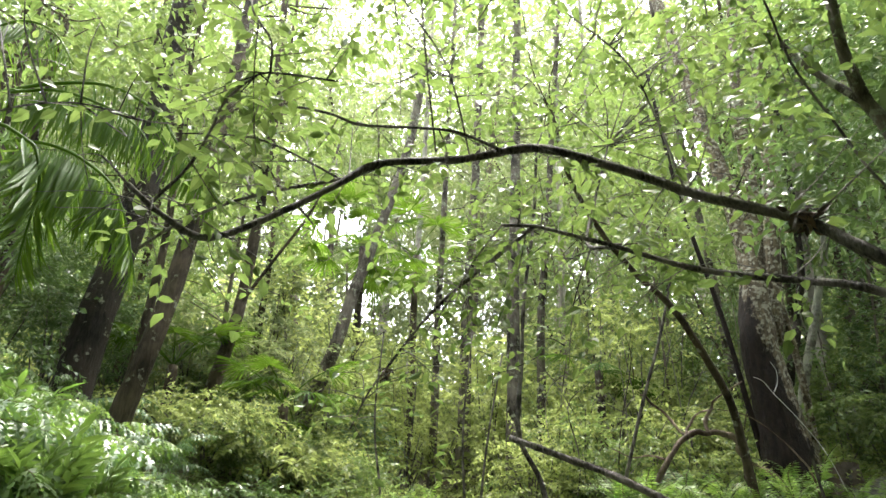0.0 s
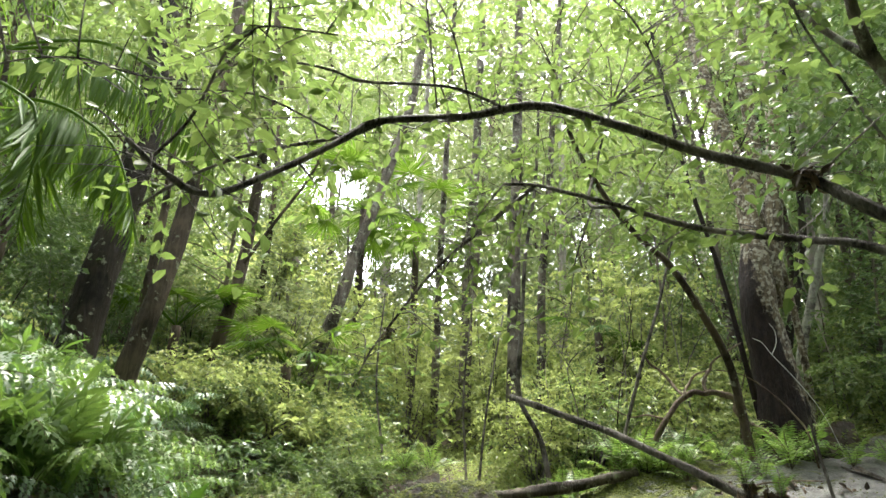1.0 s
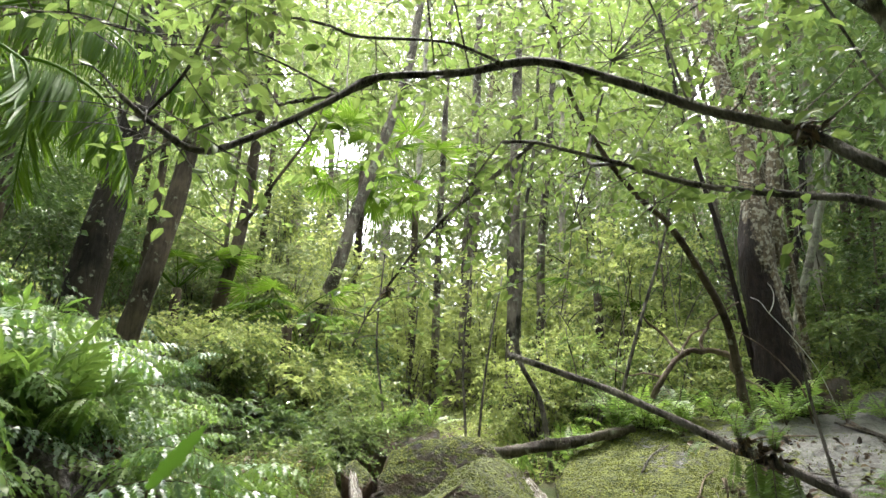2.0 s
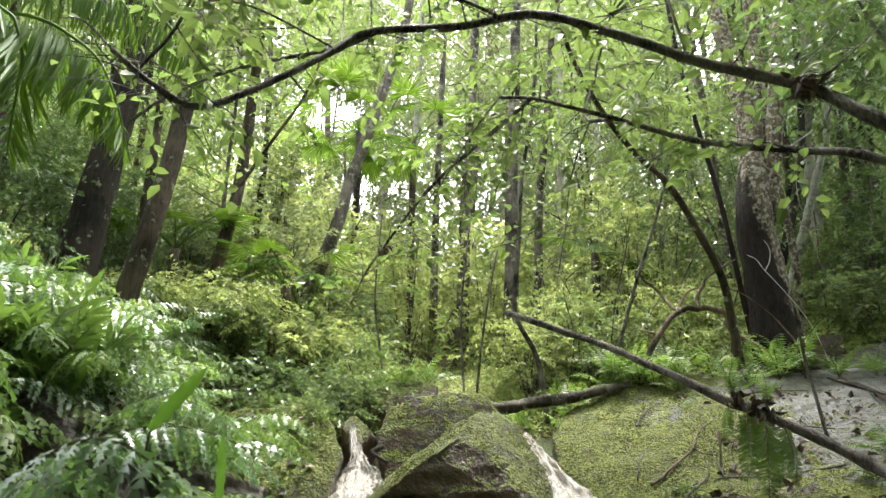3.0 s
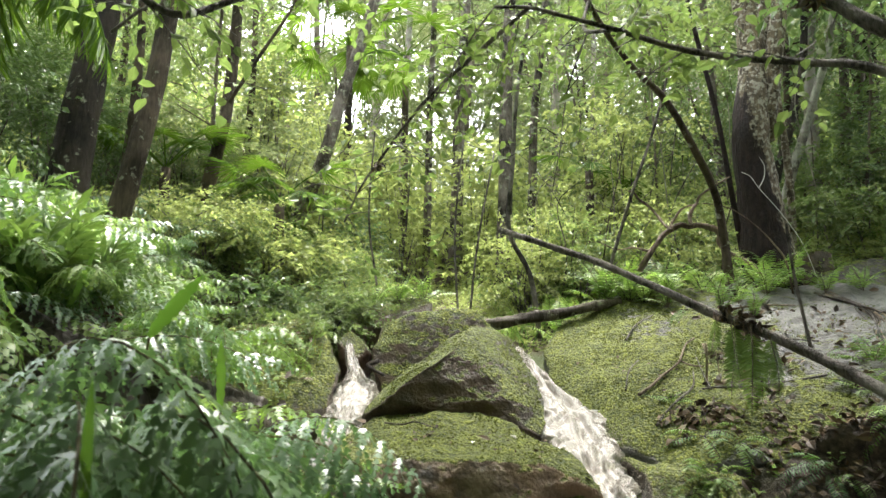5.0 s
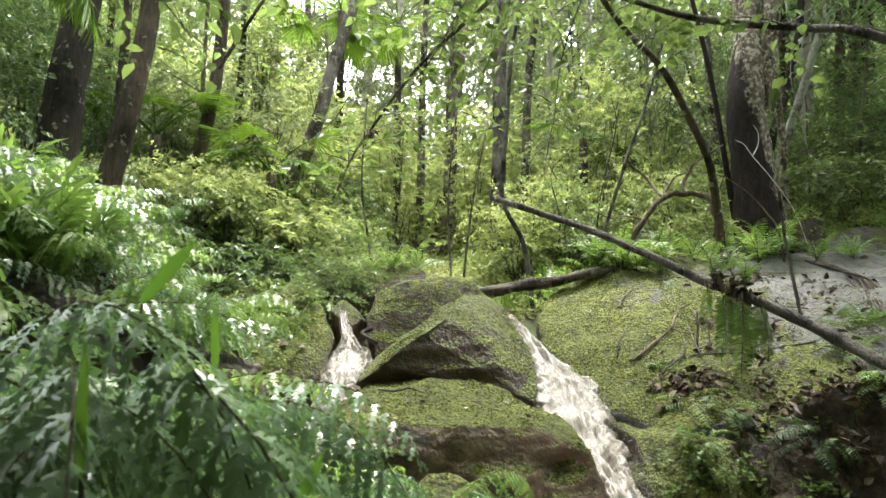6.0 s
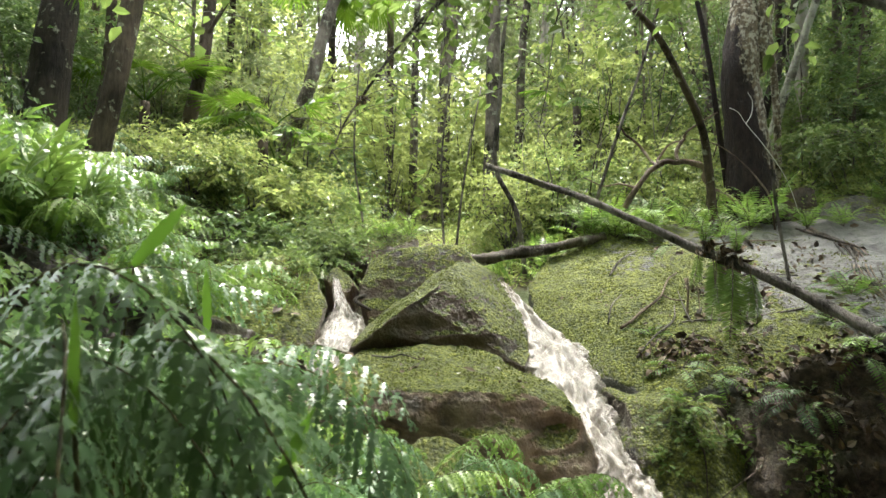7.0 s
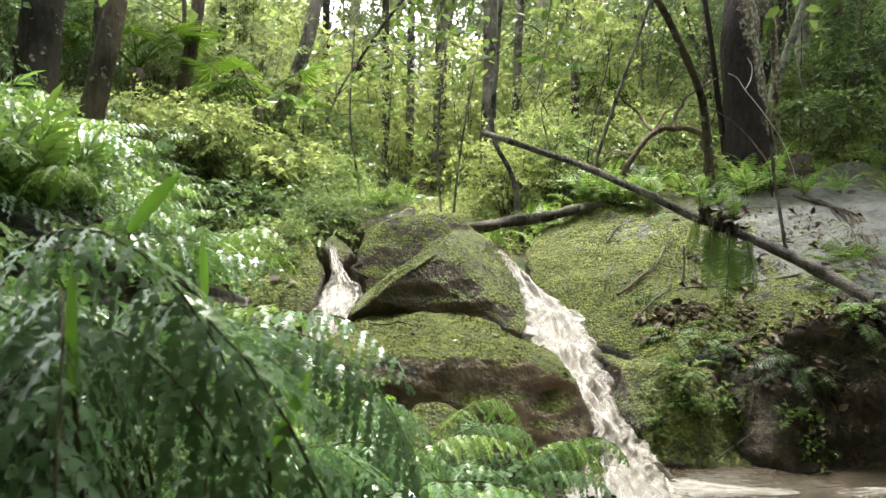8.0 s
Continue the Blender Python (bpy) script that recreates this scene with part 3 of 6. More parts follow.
# ---- water ----
def cascade(name, path, widths, depth, label, seed):
    """A rope of falling water: a sheet bent down a path, thick and lumpy, its u across and v along."""
    c = spline(path, 22)
    n, k = len(c), 44
    w = np.interp(np.linspace(0, 1, n), np.linspace(0, 1, len(widths)), widths)
    bm = bmesh.new()
    uvl = bm.loops.layers.uv.new("uv")
    tan = unit(np.gradient(c, axis=0))
    rows = []
    for i in range(n):
        side = np.array([tan[i][1], -tan[i][0], 0.0])
        side /= max(np.linalg.norm(side), 1e-6)
        up = np.cross(side, tan[i])
        up = up if up[2] > 0 else -up
        row = []
        for j in range(k):
            u = j / (k - 1) * 2 - 1
            q = Vector((u * 4 + seed, i * 0.064, seed))
            s = depth / 0.05
            ridge = 1 - 2 * abs(noise.noise(Vector((u * 3.2 + seed, i * 0.035, 2.0)))) + .6 * (1 - 2 * abs(noise.noise(Vector((u * 7.0 + seed, i * 0.06, 8.0)))))
            h = depth * (1 - u ** 4) * (.55 + .45 * ridge) + 1.1 * s * (0.032 * noise.noise(q * 1.2) + 0.02 * noise.noise(Vector((u * 6 + seed, i * 0.07, 5))) + 0.016 * noise.noise(Vector((u * 14, i * 0.11, seed))) + 0.008 * noise.noise(Vector((u * 30, i * 0.25, seed))))
            edge = 1 + 0.4 * noise.noise(Vector((seed, i * 0.13, 9 + (u > 0) * 4))) + 0.25 * noise.noise(Vector((seed, i * 0.45, 9 + (u > 0) * 4)))
            row.append(bm.verts.new(c[i] + side * u * w[i] * 0.5 * edge + up * h - np.array([0, 0, 0.03]) * (abs(u) > 0.9)))
        rows.append(row)
    for i in range(n - 1):
        for j in range(k - 1):
            f = bm.faces.new((rows[i][j], rows[i][j + 1], rows[i + 1][j + 1], rows[i + 1][j]))
            for lp, (a, b) in zip(f.loops, ((i, j), (i, j + 1), (i + 1, j + 1), (i + 1, j))):
                lp[uvl].uv = (b / k, a / 40)
    bmesh.ops.recalc_face_normals(bm, faces=bm.faces)
    return tagged(part(name, mesh_of(name, bm), WATER_FALL), label, "water", kind="structure")


cascade("water_fall", [(.66, 5.6, .96), (.68, 5.2, .90), (.73, 4.9, .79), (.81, 4.6, .65), (.86, 4.32, .555), (.875, 4.08, .44), (.90, 3.86, .335), (.925, 3.66, .245), (.96, 3.48, .16), (.98, 3.34, .08), (.96, 3.2, .02), (.93, 2.95, -.02)],
        [.10, .13, .22, .38, .56, .50, .36, .29, .29, .34, .44, .6], .05, "frothy tan-white water rushing past the slab", 2.0)
cascade("water_fall", [(-.63, 5.5, 1.03), (-.607, 5.3, 1.0), (-.55, 5.1, .885), (-.506, 4.95, .80), (-.50, 4.85, .74), (-.514, 4.65, .64), (-.528, 4.5, .545), (-.533, 4.36, .43), (-.55, 4.2, .2), (-.55, 4.1, .0)],
        [.05, .06, .08, .17, .34, .34, .29, .24, .2, .2], .035, "frothy tan-white water falling between two boulders", 7.0)
cascade("water_foam", [(1.05, 3.25, -.01), (1.25, 3.15, .0), (1.5, 3.1, .0), (1.8, 3.1, -.02)], [.4, .2, .08, .03], .006, "pale foam at the foot of the fall", 13.0)
cascade("water_foam", [(1.75, 3.05, -.02), (1.95, 3.08, .0), (2.3, 3.05, .0), (2.8, 3.0, -.02)], [.03, .10, .12, .03], .006, "pale foam drifting on the pool", 15.0)
cascade("water_foam", [(-.35, 3.2, .12), (-.1, 3.0, .05), (.25, 2.85, .0), (.7, 2.8, -.01)], [.25, .3, .25, .2], .02, "pale foam below the broad boulder", 17.0)


def pool():
    xs, ys = np.arange(-1.2, 5.2, 0.06), np.arange(-2.5, 3.7, 0.06)
    bm = bmesh.new()
    uvl = bm.loops.layers.uv.new("uv")
    g = [[bm.verts.new((x, y, 0.0 + 0.016 * noise.noise(Vector((x * 3, y * 5, 0))) + 0.008 * noise.noise(Vector((x * 9, y * 14, 4))))) for y in ys] for x in xs]
    for i in range(len(xs) - 1):
        for j in range(len(ys) - 1):
            f = bm.faces.new((g[i][j], g[i + 1][j], g[i + 1][j + 1], g[i][j + 1]))
            for lp in f.loops:
                lp[uvl].uv = (lp.vert.co.y * 0.5, lp.vert.co.x * 0.35)
    tagged(part("water", mesh_of("water", bm), WATER_POOL), "brown creek pool flecked with foam", "water", kind="structure")


pool()


# ---- trees ----
def clumped(r, centre, radii, clumps, count, spread=0.3):
    """Points gathered in uneven clumps inside an ellipsoid, and the clumps' middles."""
    radii = np.array(radii)
    mids = np.array(centre) + rand_dirs(clumps, r) * radii * (r.uniform(0.25, 1.0, size=(clumps, 1)) ** 0.6)
    which = r.integers(0, clumps, count)
    size = r.uniform(0.6, 1.3, size=(clumps, 1))[which]
    pts = mids[which] + r.normal(size=(count, 3)) * radii * spread * size * np.array([1, 1, 0.7])
    return pts, mids, which


def under_gap(P):
    """True for what would close the gaps between crowns, seen up the gully as slopes aside and upwards."""
    y = np.maximum(P[:, 1] - .2, .1)
    a, e = (P[:, 0] - .1) / y, (P[:, 2] - 1.14) / y
    shut = np.zeros(len(P), bool)
    for ca, ce, wa, we in SKY_GAPS:
        shut |= ((a - ca) / wa) ** 2 + ((e - ce) / we) ** 2 < 1
    return shut & (P[:, 1] > 6)


SKY_GAPS = [(-.20, .49, .055, .04), (-.15, .355, .02, .055), (.405, .61, .035, .085), (-.30, .64, .02, .035)]


def crown(r, centre, radii, clumps, count, k, length, leaf, fine=False, ratio=0.26, spread=0.3):
    pts, mids, which = clumped(r, centre, radii, clumps, count, spread)
    keep = ~under_gap(pts)
    pts, which = pts[keep], which[keep]
    out = unit(pts - mids[which]) + unit(pts - np.array(centre)) * 0.5 + r.normal(size=pts.shape) * 0.4 - np.array([0, 0, 0.15])
    return leaf_mesh("crown", *sprays(pts, out, k, length, leaf, r), ratio=ratio, fine=fine), mids


def tree(trunk_points, r0, r1, bark, leafmat, label, crowns, seed, leaf=0.1, k=8, length=0.4, name="tree", group="", stems=(), sides=12, fine=False, ratio=0.26, limb_r=0.35, rough=0.12, flare=0.3, kind=""):
    r = np.random.default_rng(seed)
    root = thing(name, trunk_points[0], label, "tree", group, kind)
    part("trunk", tube("trunk", trunk_points, r0, r1, sides, 6, rough=rough, flare=flare), bark, root)
    for pts, a, b in stems:
        part("stem", tube("stem", pts, a, b, 10, 5, rough=rough * 0.7), bark, root)
    c = spline(trunk_points, 6)
    for centre, radii, clumps, count in crowns:
        me, mids = crown(r, centre, radii, clumps, count, k, length, leaf, fine, ratio)
        part("crown", me, leafmat, root)
        for q in mids[:9]:
            low = c[c[:, 2] < q[2] - 0.15 * radii[2]]
            s = low[np.argmin(np.linalg.norm(low - q, axis=1))] if len(low) else c[-1]
            m = (s + q) / 2 + np.array([0, 0, -0.12 * np.linalg.norm(q - s)]) + r.normal(size=3) * 0.08
            part("limb", tube("limb", [s, m, q], max(0.008, r1 * limb_r), 0.004, 5, 4), bark, root)
    return root


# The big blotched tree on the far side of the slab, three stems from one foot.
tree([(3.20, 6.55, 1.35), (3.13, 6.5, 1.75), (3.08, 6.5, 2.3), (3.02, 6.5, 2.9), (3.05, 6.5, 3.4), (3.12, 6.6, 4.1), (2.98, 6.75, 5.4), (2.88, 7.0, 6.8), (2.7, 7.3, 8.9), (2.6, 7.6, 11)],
     [.27, .235, .20, .17, .15, .115, .08, .07, .065, .06], .08, BARK_BIG, LEAF_FAR, "big forked tree with a dark foot and pale blotched bark", [((2.4, 7.8, 11.5), (3.0, 2.6, 2.2), 16, 90)], 1, leaf=.13, sides=22, rough=.16, flare=.35,
     stems=[([(3.12, 6.62, 3.2), (3.3, 6.7, 4.4), (3.47, 6.9, 6.3), (3.84, 7.2, 8.5), (4.0, 7.4, 11)], .085, .055),
            ([(3.16, 6.5, 3.0), (3.34, 6.42, 4.3), (3.45, 6.4, 5.2), (3.62, 6.6, 6.5), (3.9, 7.0, 8.4), (4.1, 7.2, 11)], .09, .06),
            ([(2.98, 6.6, 1.5), (2.82, 6.5, 2.4), (2.70, 6.5, 3.3), (2.45, 6.5, 4.6), (2.3, 6.6, 6.5)], .03, .018),
            ([(3.38, 6.6, 1.5), (3.42, 6.6, 2.6), (3.36, 6.7, 4.0), (3.3, 6.8, 6.0)], .04, .025)])
# The crooked one beside it.
tree([(2.55, 6.0, 1.3), (2.51, 5.95, 1.66), (2.46, 5.9, 1.99), (2.37, 5.8, 2.31), (2.18, 5.65, 2.60), (1.97, 5.5, 2.87), (1.82, 5.45, 3.06), (1.59, 5.38, 3.25), (1.30, 5.3, 3.62), (1.05, 5.2, 4.1), (.95, 5.2, 4.7)],
     .04, .016, BARK_BROWN, LEAF_MID, "slender crooked tree bent over the creek", [((1.0, 5.3, 5.0), (1.1, .9, .7), 9, 150), ((1.5, 5.4, 3.9), (.8, .7, .45), 6, 80)], 2, leaf=.085, length=.35, fine=True, flare=.2)
# Leaning trees on the fern bank.
tree([(-2.95, 5.45, 1.5), (-2.90, 5.5, 2.57), (-2.85, 5.6, 3.46), (-2.82, 5.7, 4.2), (-2.9, 5.8, 5.24), (-3.0, 6.0, 6.8), (-3.1, 6.2, 9), (-3.2, 6.4, 11)],
     .155, .09, BARK_DARK, LEAF_FAR, "thick dark-barked tree on the fern bank", [((-3.3, 6.6, 10.5), (2.4, 2.2, 2.0), 14, 80)], 3, leaf=.13)
tree([(-2.32, 4.98, 1.2), (-2.26, 5.0, 1.87), (-2.16, 5.0, 2.36), (-2.07, 5.1, 3.16), (-2.0, 5.2, 4.38), (-2.0, 5.4, 5.62), (-2.05, 5.6, 6.9), (-2.0, 5.9, 9)],
     .085, .055, BARK_BROWN, LEAF_FAR, "smooth brown tree leaning over the ferns", [((-1.8, 6.0, 9.3), (1.8, 1.8, 1.5), 12, 60)], 4, leaf=.12)
tree([(-2.5, 7.0, 1.6), (-2.40, 7.0, 2.35), (-2.27, 7.0, 2.99), (-2.21, 7.1, 3.66), (-2.2, 7.2, 4.53), (-2.2, 7.3, 5.75), (-2.34, 7.5, 7.7), (-2.4, 7.6, 9)],
     .08, .045, BARK_BROWN, LEAF_FAR, "knotty grey-brown tree among shrubs", [((-2.5, 7.8, 9.2), (1.8, 1.6, 1.5), 10, 55), ((-2.0, 7.0, 5.6), (1.0, .8, .8), 6, 110)], 5, leaf=.12,
     stems=[([(-2.22, 7.05, 3.5), (-1.9, 7.0, 4.0), (-1.5, 7.0, 4.7), (-1.3, 7.1, 5.6)], .022, .01)])
tree([(-2.1, 8.0, 1.2), (-1.89, 8.0, 1.75), (-1.57, 8.0, 2.61), (-1.33, 8.0, 3.28), (-1.18, 8.2, 4.07), (-.95, 8.4, 5.0), (-.6, 8.7, 6.6), (-.4, 9, 8.5)],
     .10, .055, BARK_MOTTLED, LEAF_FAR, "mottled pale tree leaning across the gully", [((-.3, 9.2, 9.5), (1.9, 1.8, 1.5), 10, 60)], 6, leaf=.13)
# Slim trees behind the big one.
tree([(3.25, 6.9, 1.5), (3.42, 6.9, 2.1), (3.52, 6.9, 2.49), (3.63, 6.9, 2.85), (3.76, 6.9, 3.2), (3.9, 6.9, 3.62), (4.02, 6.9, 3.95), (4.1, 6.9, 4.25), (4.3, 7.0, 5.4), (4.4, 7.2, 7.5)],
     .052, .03, BARK_LICHEN, LEAF_FAR, "slender leaning tree spotted with pale lichen", [((4.4, 7.4, 7.6), (1.2, 1.0, .9), 8, 60)], 6, leaf=.1, flare=.2)
tree([(3.55, 7.6, 1.6), (3.68, 7.6, 2.4), (3.81, 7.6, 2.96), (3.96, 7.6, 3.41), (4.09, 7.6, 3.87), (4.2, 7.6, 4.4), (4.35, 7.7, 6.0), (4.4, 7.8, 8.0)],
     .055, .035, BARK_DARK, LEAF_FAR, "dark leaning tree behind the big one", [((4.4, 7.9, 8.2), (1.3, 1.1, 1.0), 8, 60)], 16, leaf=.1, flare=.2)
for i, (x, dx) in enumerate(((5.17, .11), (5.45, .01))):
    tree([(x - .1, 8.6, 2.0), (x, 8.6, 2.9), (x + dx * .5, 8.6, 3.9), (x + dx, 8.6, 5.1), (x + dx * 2, 8.7, 8.0)], .075, .05, BARK_MOTTLED, LEAF_FAR, "straight grey-brown tree up the stony bank", [((x, 8.8, 8.4), (1.3, 1.1, 1.0), 8, 60)], 17 + i, leaf=.1, flare=.2, group="gully trees")
# Upright trees up the gully.
for i, (x, y, rad, dx, bark, h) in enumerate([(-.2, 10, .06, .1, BARK_MOTTLED, 11), (.23, 11, .11, .16, BARK_MOTTLED, 13), (.85, 9, .105, .12, BARK_MOTTLED, 12), (1.28, 10, .07, .3, BARK_MOTTLED, 11.5),
                                              (1.95, 11.5, .075, .1, BARK_PALE, 12), (-.75, 12.5, .08, .1, BARK_PALE, 12), (4.36, 8.0, .085, .28, BARK_PALE, 10), (3.9, 9.2, .06, -.2, BARK_MOTTLED, 11),
                                              (5.6, 8.6, .10, .05, BARK_DARK, 10), (2.75, 12, .06, .05, BARK_PALE, 12)]):
    z = on_ground(x, y)
    tree([(x, y, z - .1), (x + dx * .3, y, z + 1.2), (x + dx * .5, y + .05, z + 2.6), (x + dx * 1.0, y, z + 4), (x + dx * 1.6, y + .1, z + 6), (x + dx * 2.4, y, z + h * .75), (x + dx * 3, y, z + h)],
         rad, rad * .5, bark, LEAF_FAR, "straight " + ("pale" if bark is BARK_PALE else "dark") + "-barked forest tree up the gully",
         [((x + dx * 2.5, y, z + h * .85), (1.7, 1.5, 2.0), 12, 40)], 20 + i, leaf=.12, group="gully trees", flare=.25)
# Dense dark trees either side.
r = np.random.default_rng(41)
# the last three are added to shade the slab, mostly out of view
for i, (x, y, h) in enumerate([(-4.6, 6.4, 7.5), (-5.6, 7.4, 8.5), (-4.0, 8.2, 8.5), (-6.6, 8.8, 9.5), (4.9, 6.6, 6.5), (5.4, 7.6, 8), (6.4, 7.0, 7.5), (6.6, 9.0, 9), (4.7, 9.8, 9), (-3.6, 4.7, 5.4), (-4.3, 5.4, 6.2), (-5.0, 4.6, 5.6), (5.0, 5.2, 6.5), (4.3, 8.4, 9.5), (-2.6, 8.9, 9.0), (-3.55, 6.6, 5.6), (-2.95, 6.4, 6.0), (-3.5, 5.0, 3.5), (-4.6, 6.3, 4.4), (-3.9, 7.4, 5.2), (4.3, 4.6, 4.6), (3.9, 3.1, 4.2), (4.9, 4.0, 5.2)]):
    z = on_ground(x, y)
    tree([(x, y, z - .1), (x + .1, y, z + h * .3), (x - .05, y + .1, z + h * .6), (x, y, z + h)], .05, .02, BARK_BROWN, LEAF_DARK if x > 3.8 and y < 7.5 else LEAF_MID, "dense leafy tree crowding the bank",
         [((x, y, z + h * .72), (1.3, 1.1, h * .27), 14, 330 if x > 3.8 and y < 7.5 else 170)] + ([((x, y - .2, z + h * .35), (1.0, .9, h * .16), 8, 70)] if x > 0 and y > 7 else []), 700 + i, leaf=.09, k=8, length=.36, group="bank trees", sides=8, limb_r=.6)
# Forest behind.
r = np.random.default_rng(99)
spots = []
while len(spots) < 38:
    y = r.uniform(12.5, 36)
    x = r.uniform(-.85, .85) * y
    if (y > 18.5 or abs(x) > .3 * y + 2.5) and all((x - a) ** 2 + (y - b) ** 2 > 2.2 ** 2 for a, b in spots):
        spots.append((x, y))
tall = [(-6.0, 16.5), (-3.9, 18.2), (-1.8, 16.2), (.4, 17.8), (2.4, 16.0), (4.4, 18.0), (6.4, 16.4), (8.0, 18.5)]
for i, (x, y) in enumerate(tall):
    z, h, lean = on_ground(x, y), r.uniform(12, 15), r.normal() * 1.2
    tree([(x, y, z - .1), (x + lean * .2, y, z + h * .3), (x + lean * .6, y, z + h * .65), (x + lean, y, z + h)], .13, .05, (BARK_PALE, BARK_FAR)[i % 2], LEAF_FAR, "tall forest tree with a high wide crown",
         [((x + lean * .8, y, z + h * .8), (2.6, 1.8, h * .2), 16, 330), ((x + lean * .4, y - .3, z + h * .45), (1.8, 1.4, h * .12), 9, 130)], 260 + i, leaf=.19, k=6, length=.6, group="tall trees", sides=8, rough=0, flare=.2, limb_r=.3)
for i, (x, y) in enumerate(spots):
    z, h = on_ground(x, y), r.uniform(8, 15)
    rad, lean = r.uniform(.05, .15), r.normal() * 1.1
    tree([(x, y, z - .1), (x + lean * .2 + r.normal() * .12, y, z + h * .3), (x + lean * .6 + r.normal() * .15, y, z + h * .65), (x + lean, y, z + h)], rad, rad * .4, (BARK_PALE, BARK_FAR, BARK_FAR)[i % 3], LEAF_FAR,
         "slim forest tree in the bright woods behind", [((x + lean * .8, y, z + h * .78), (r.uniform(1.5, 2.4), 1.8, h * .2), 10, int(r.uniform(240, 380))),
                                                        ((x + lean * .4, y - .3, z + h * .4), (1.5, 1.3, h * .13), 7, 120)], 200 + i,
         leaf=.2, k=6, length=.6, group="forest trees", sides=7, rough=0, flare=.2, limb_r=.3)


# ---- saplings and shrubs ----
def shrub(x, y, height, radius, seed, leafmat, leaf, count, label, group="shrubs", name="shrub", lift=0.0):
    r = np.random.default_rng(seed)
    z = on_ground(x, y) + lift
    root = thing(name, (x, y, z), label, "shrub", group)
    me, mids = crown(r, (x, y, z + height * .58), (radius, radius, height * .42), 9, count, 9, .26, leaf, False, .3, .28)
    part("foliage", me, leafmat, root)
    for q in mids:
        part("stem", tube("stem", [(x, y, z - .05), ((x + q[0]) / 2 + r.normal() * .05, (y + q[1]) / 2, z + (q[2] - z) * .55), tuple(q)], .012, .004, 4, 2), BARK_BRANCH, root)
    return root


r = np.random.default_rng(5)
for i in range(20):
    x, y = r.uniform(-3.6, -1.1), r.uniform(5.8, 9.5)
    h = r.uniform(.45, .95) + .7 * (x < -2.9)
    shrub(x, y, h * (.5 if -.37 < x / y < -.2 and y < 7.9 else 1), r.uniform(.35, .65), 300 + i, (LEAF_MID, LEAF_DARK, LEAF_SUNLIT)[i % 3], .068, 170, "dense small-leaved glossy shrub on the bank")
for i in range(14):
    x, y = r.uniform(-2.3, -.75), r.uniform(5.6, 7.6)
    shrub(x, y, r.uniform(.4, .65), r.uniform(.35, .6), 330 + i, (LEAF_MID, LEAF_MID, LEAF_SUNLIT)[i % 3], .045, 240, "small-leaved wet green shrub on the bank")
for i in range(30):
    x, y = r.uniform(-1.4, 6.0), r.uniform(7.6, 13)
    shrub(x, y, r.uniform(.8, 2.6), r.uniform(.4, .8), 350 + i, LEAF_SUNLIT, .07, 150, "thin light-green understorey shrub", "understorey")
for i, (x, y, h) in enumerate([(-3.7, 5.2, 1.5), (-4.2, 5.8, 2.2), (-3.6, 6.2, 1.6), (-4.6, 6.6, 2.6), (-4.0, 7.2, 2.2), (-3.3, 4.6, 1.1), (-5.2, 7.4, 3.0), (-4.9, 5.4, 2.2)]):
    shrub(x, y, h, .65, 450 + i, LEAF_DARK, .06, 240, "dark glossy shrub under the bank trees")
for i, (x, y, h) in enumerate([(3.8, 7.0, .9), (4.3, 6.9, 1.3), (4.8, 7.0, 1.6), (5.3, 6.9, 1.7), (4.1, 7.7, 1.5), (4.7, 7.9, 2.0), (5.5, 7.9, 2.3), (3.7, 8.3, 1.4), (5.0, 8.8, 2.6), (5.9, 7.3, 2.0)]):
    shrub(x, y, h, .6, 470 + i, (LEAF_DARK, LEAF_MID)[i % 3 != 2], .07, 180, "dark leafy shrub on the stony bank")
for i in range(16):
    x, y = r.uniform(-5.5, -1.8), r.uniform(7.5, 11.5)
    shrub(x, y, r.uniform(1.2, 3.0), r.uniform(.5, .9), 490 + i, (LEAF_SUNLIT, LEAF_FAR)[i % 2], .075, 170, "bright thin-leaved shrub between leaning trunks", "understorey")
for i in range(16):
    x, y = r.uniform(1.6, 6.5), r.uniform(6.9, 9.5)
    shrub(x, y, r.uniform(.3, .8), r.uniform(.3, .6), 400 + i, (LEAF_SUNLIT, LEAF_MID)[i % 2], .055, 120, "low leafy undergrowth behind the slab", "low undergrowth")
for i in range(22):
    x, y = r.uniform(.9, 3.6), r.uniform(6.9, 8.8)
    shrub(x, y, r.uniform(.5, 1.25), r.uniform(.3, .55), 420 + i, (LEAF_SUNLIT, LEAF_SUNLIT, LEAF_MID)[i % 3], .05, 130, "light-green seedling shrub behind the slab", "low undergrowth")


def undergrowth():
    """The far thicket, one mass of leaves between the trunks."""
    r = np.random.default_rng(77)
    n = 9000
    y = r.uniform(10, 28, n)
    x = r.uniform(-.8, .8, n) * y
    z = ground_z(x, y) + r.uniform(0, 1, n) ** 1.6 * (1.2 + 2.4 * np.array([0.5 + 0.5 * noise.noise(Vector((a * .35, b * .35, 0))) for a, b in zip(x, y)]))
    C = np.stack([x, y, z], -1)
    me = leaf_mesh("undergrowth", *sprays(C, rand_dirs(n, r), 7, .6, .16, r), ratio=.3)
    tagged(part("undergrowth", me, LEAF_SUNLIT), "sunlit yellow-green thicket between far trunks", "undergrowth", kind="stuff")


undergrowth()


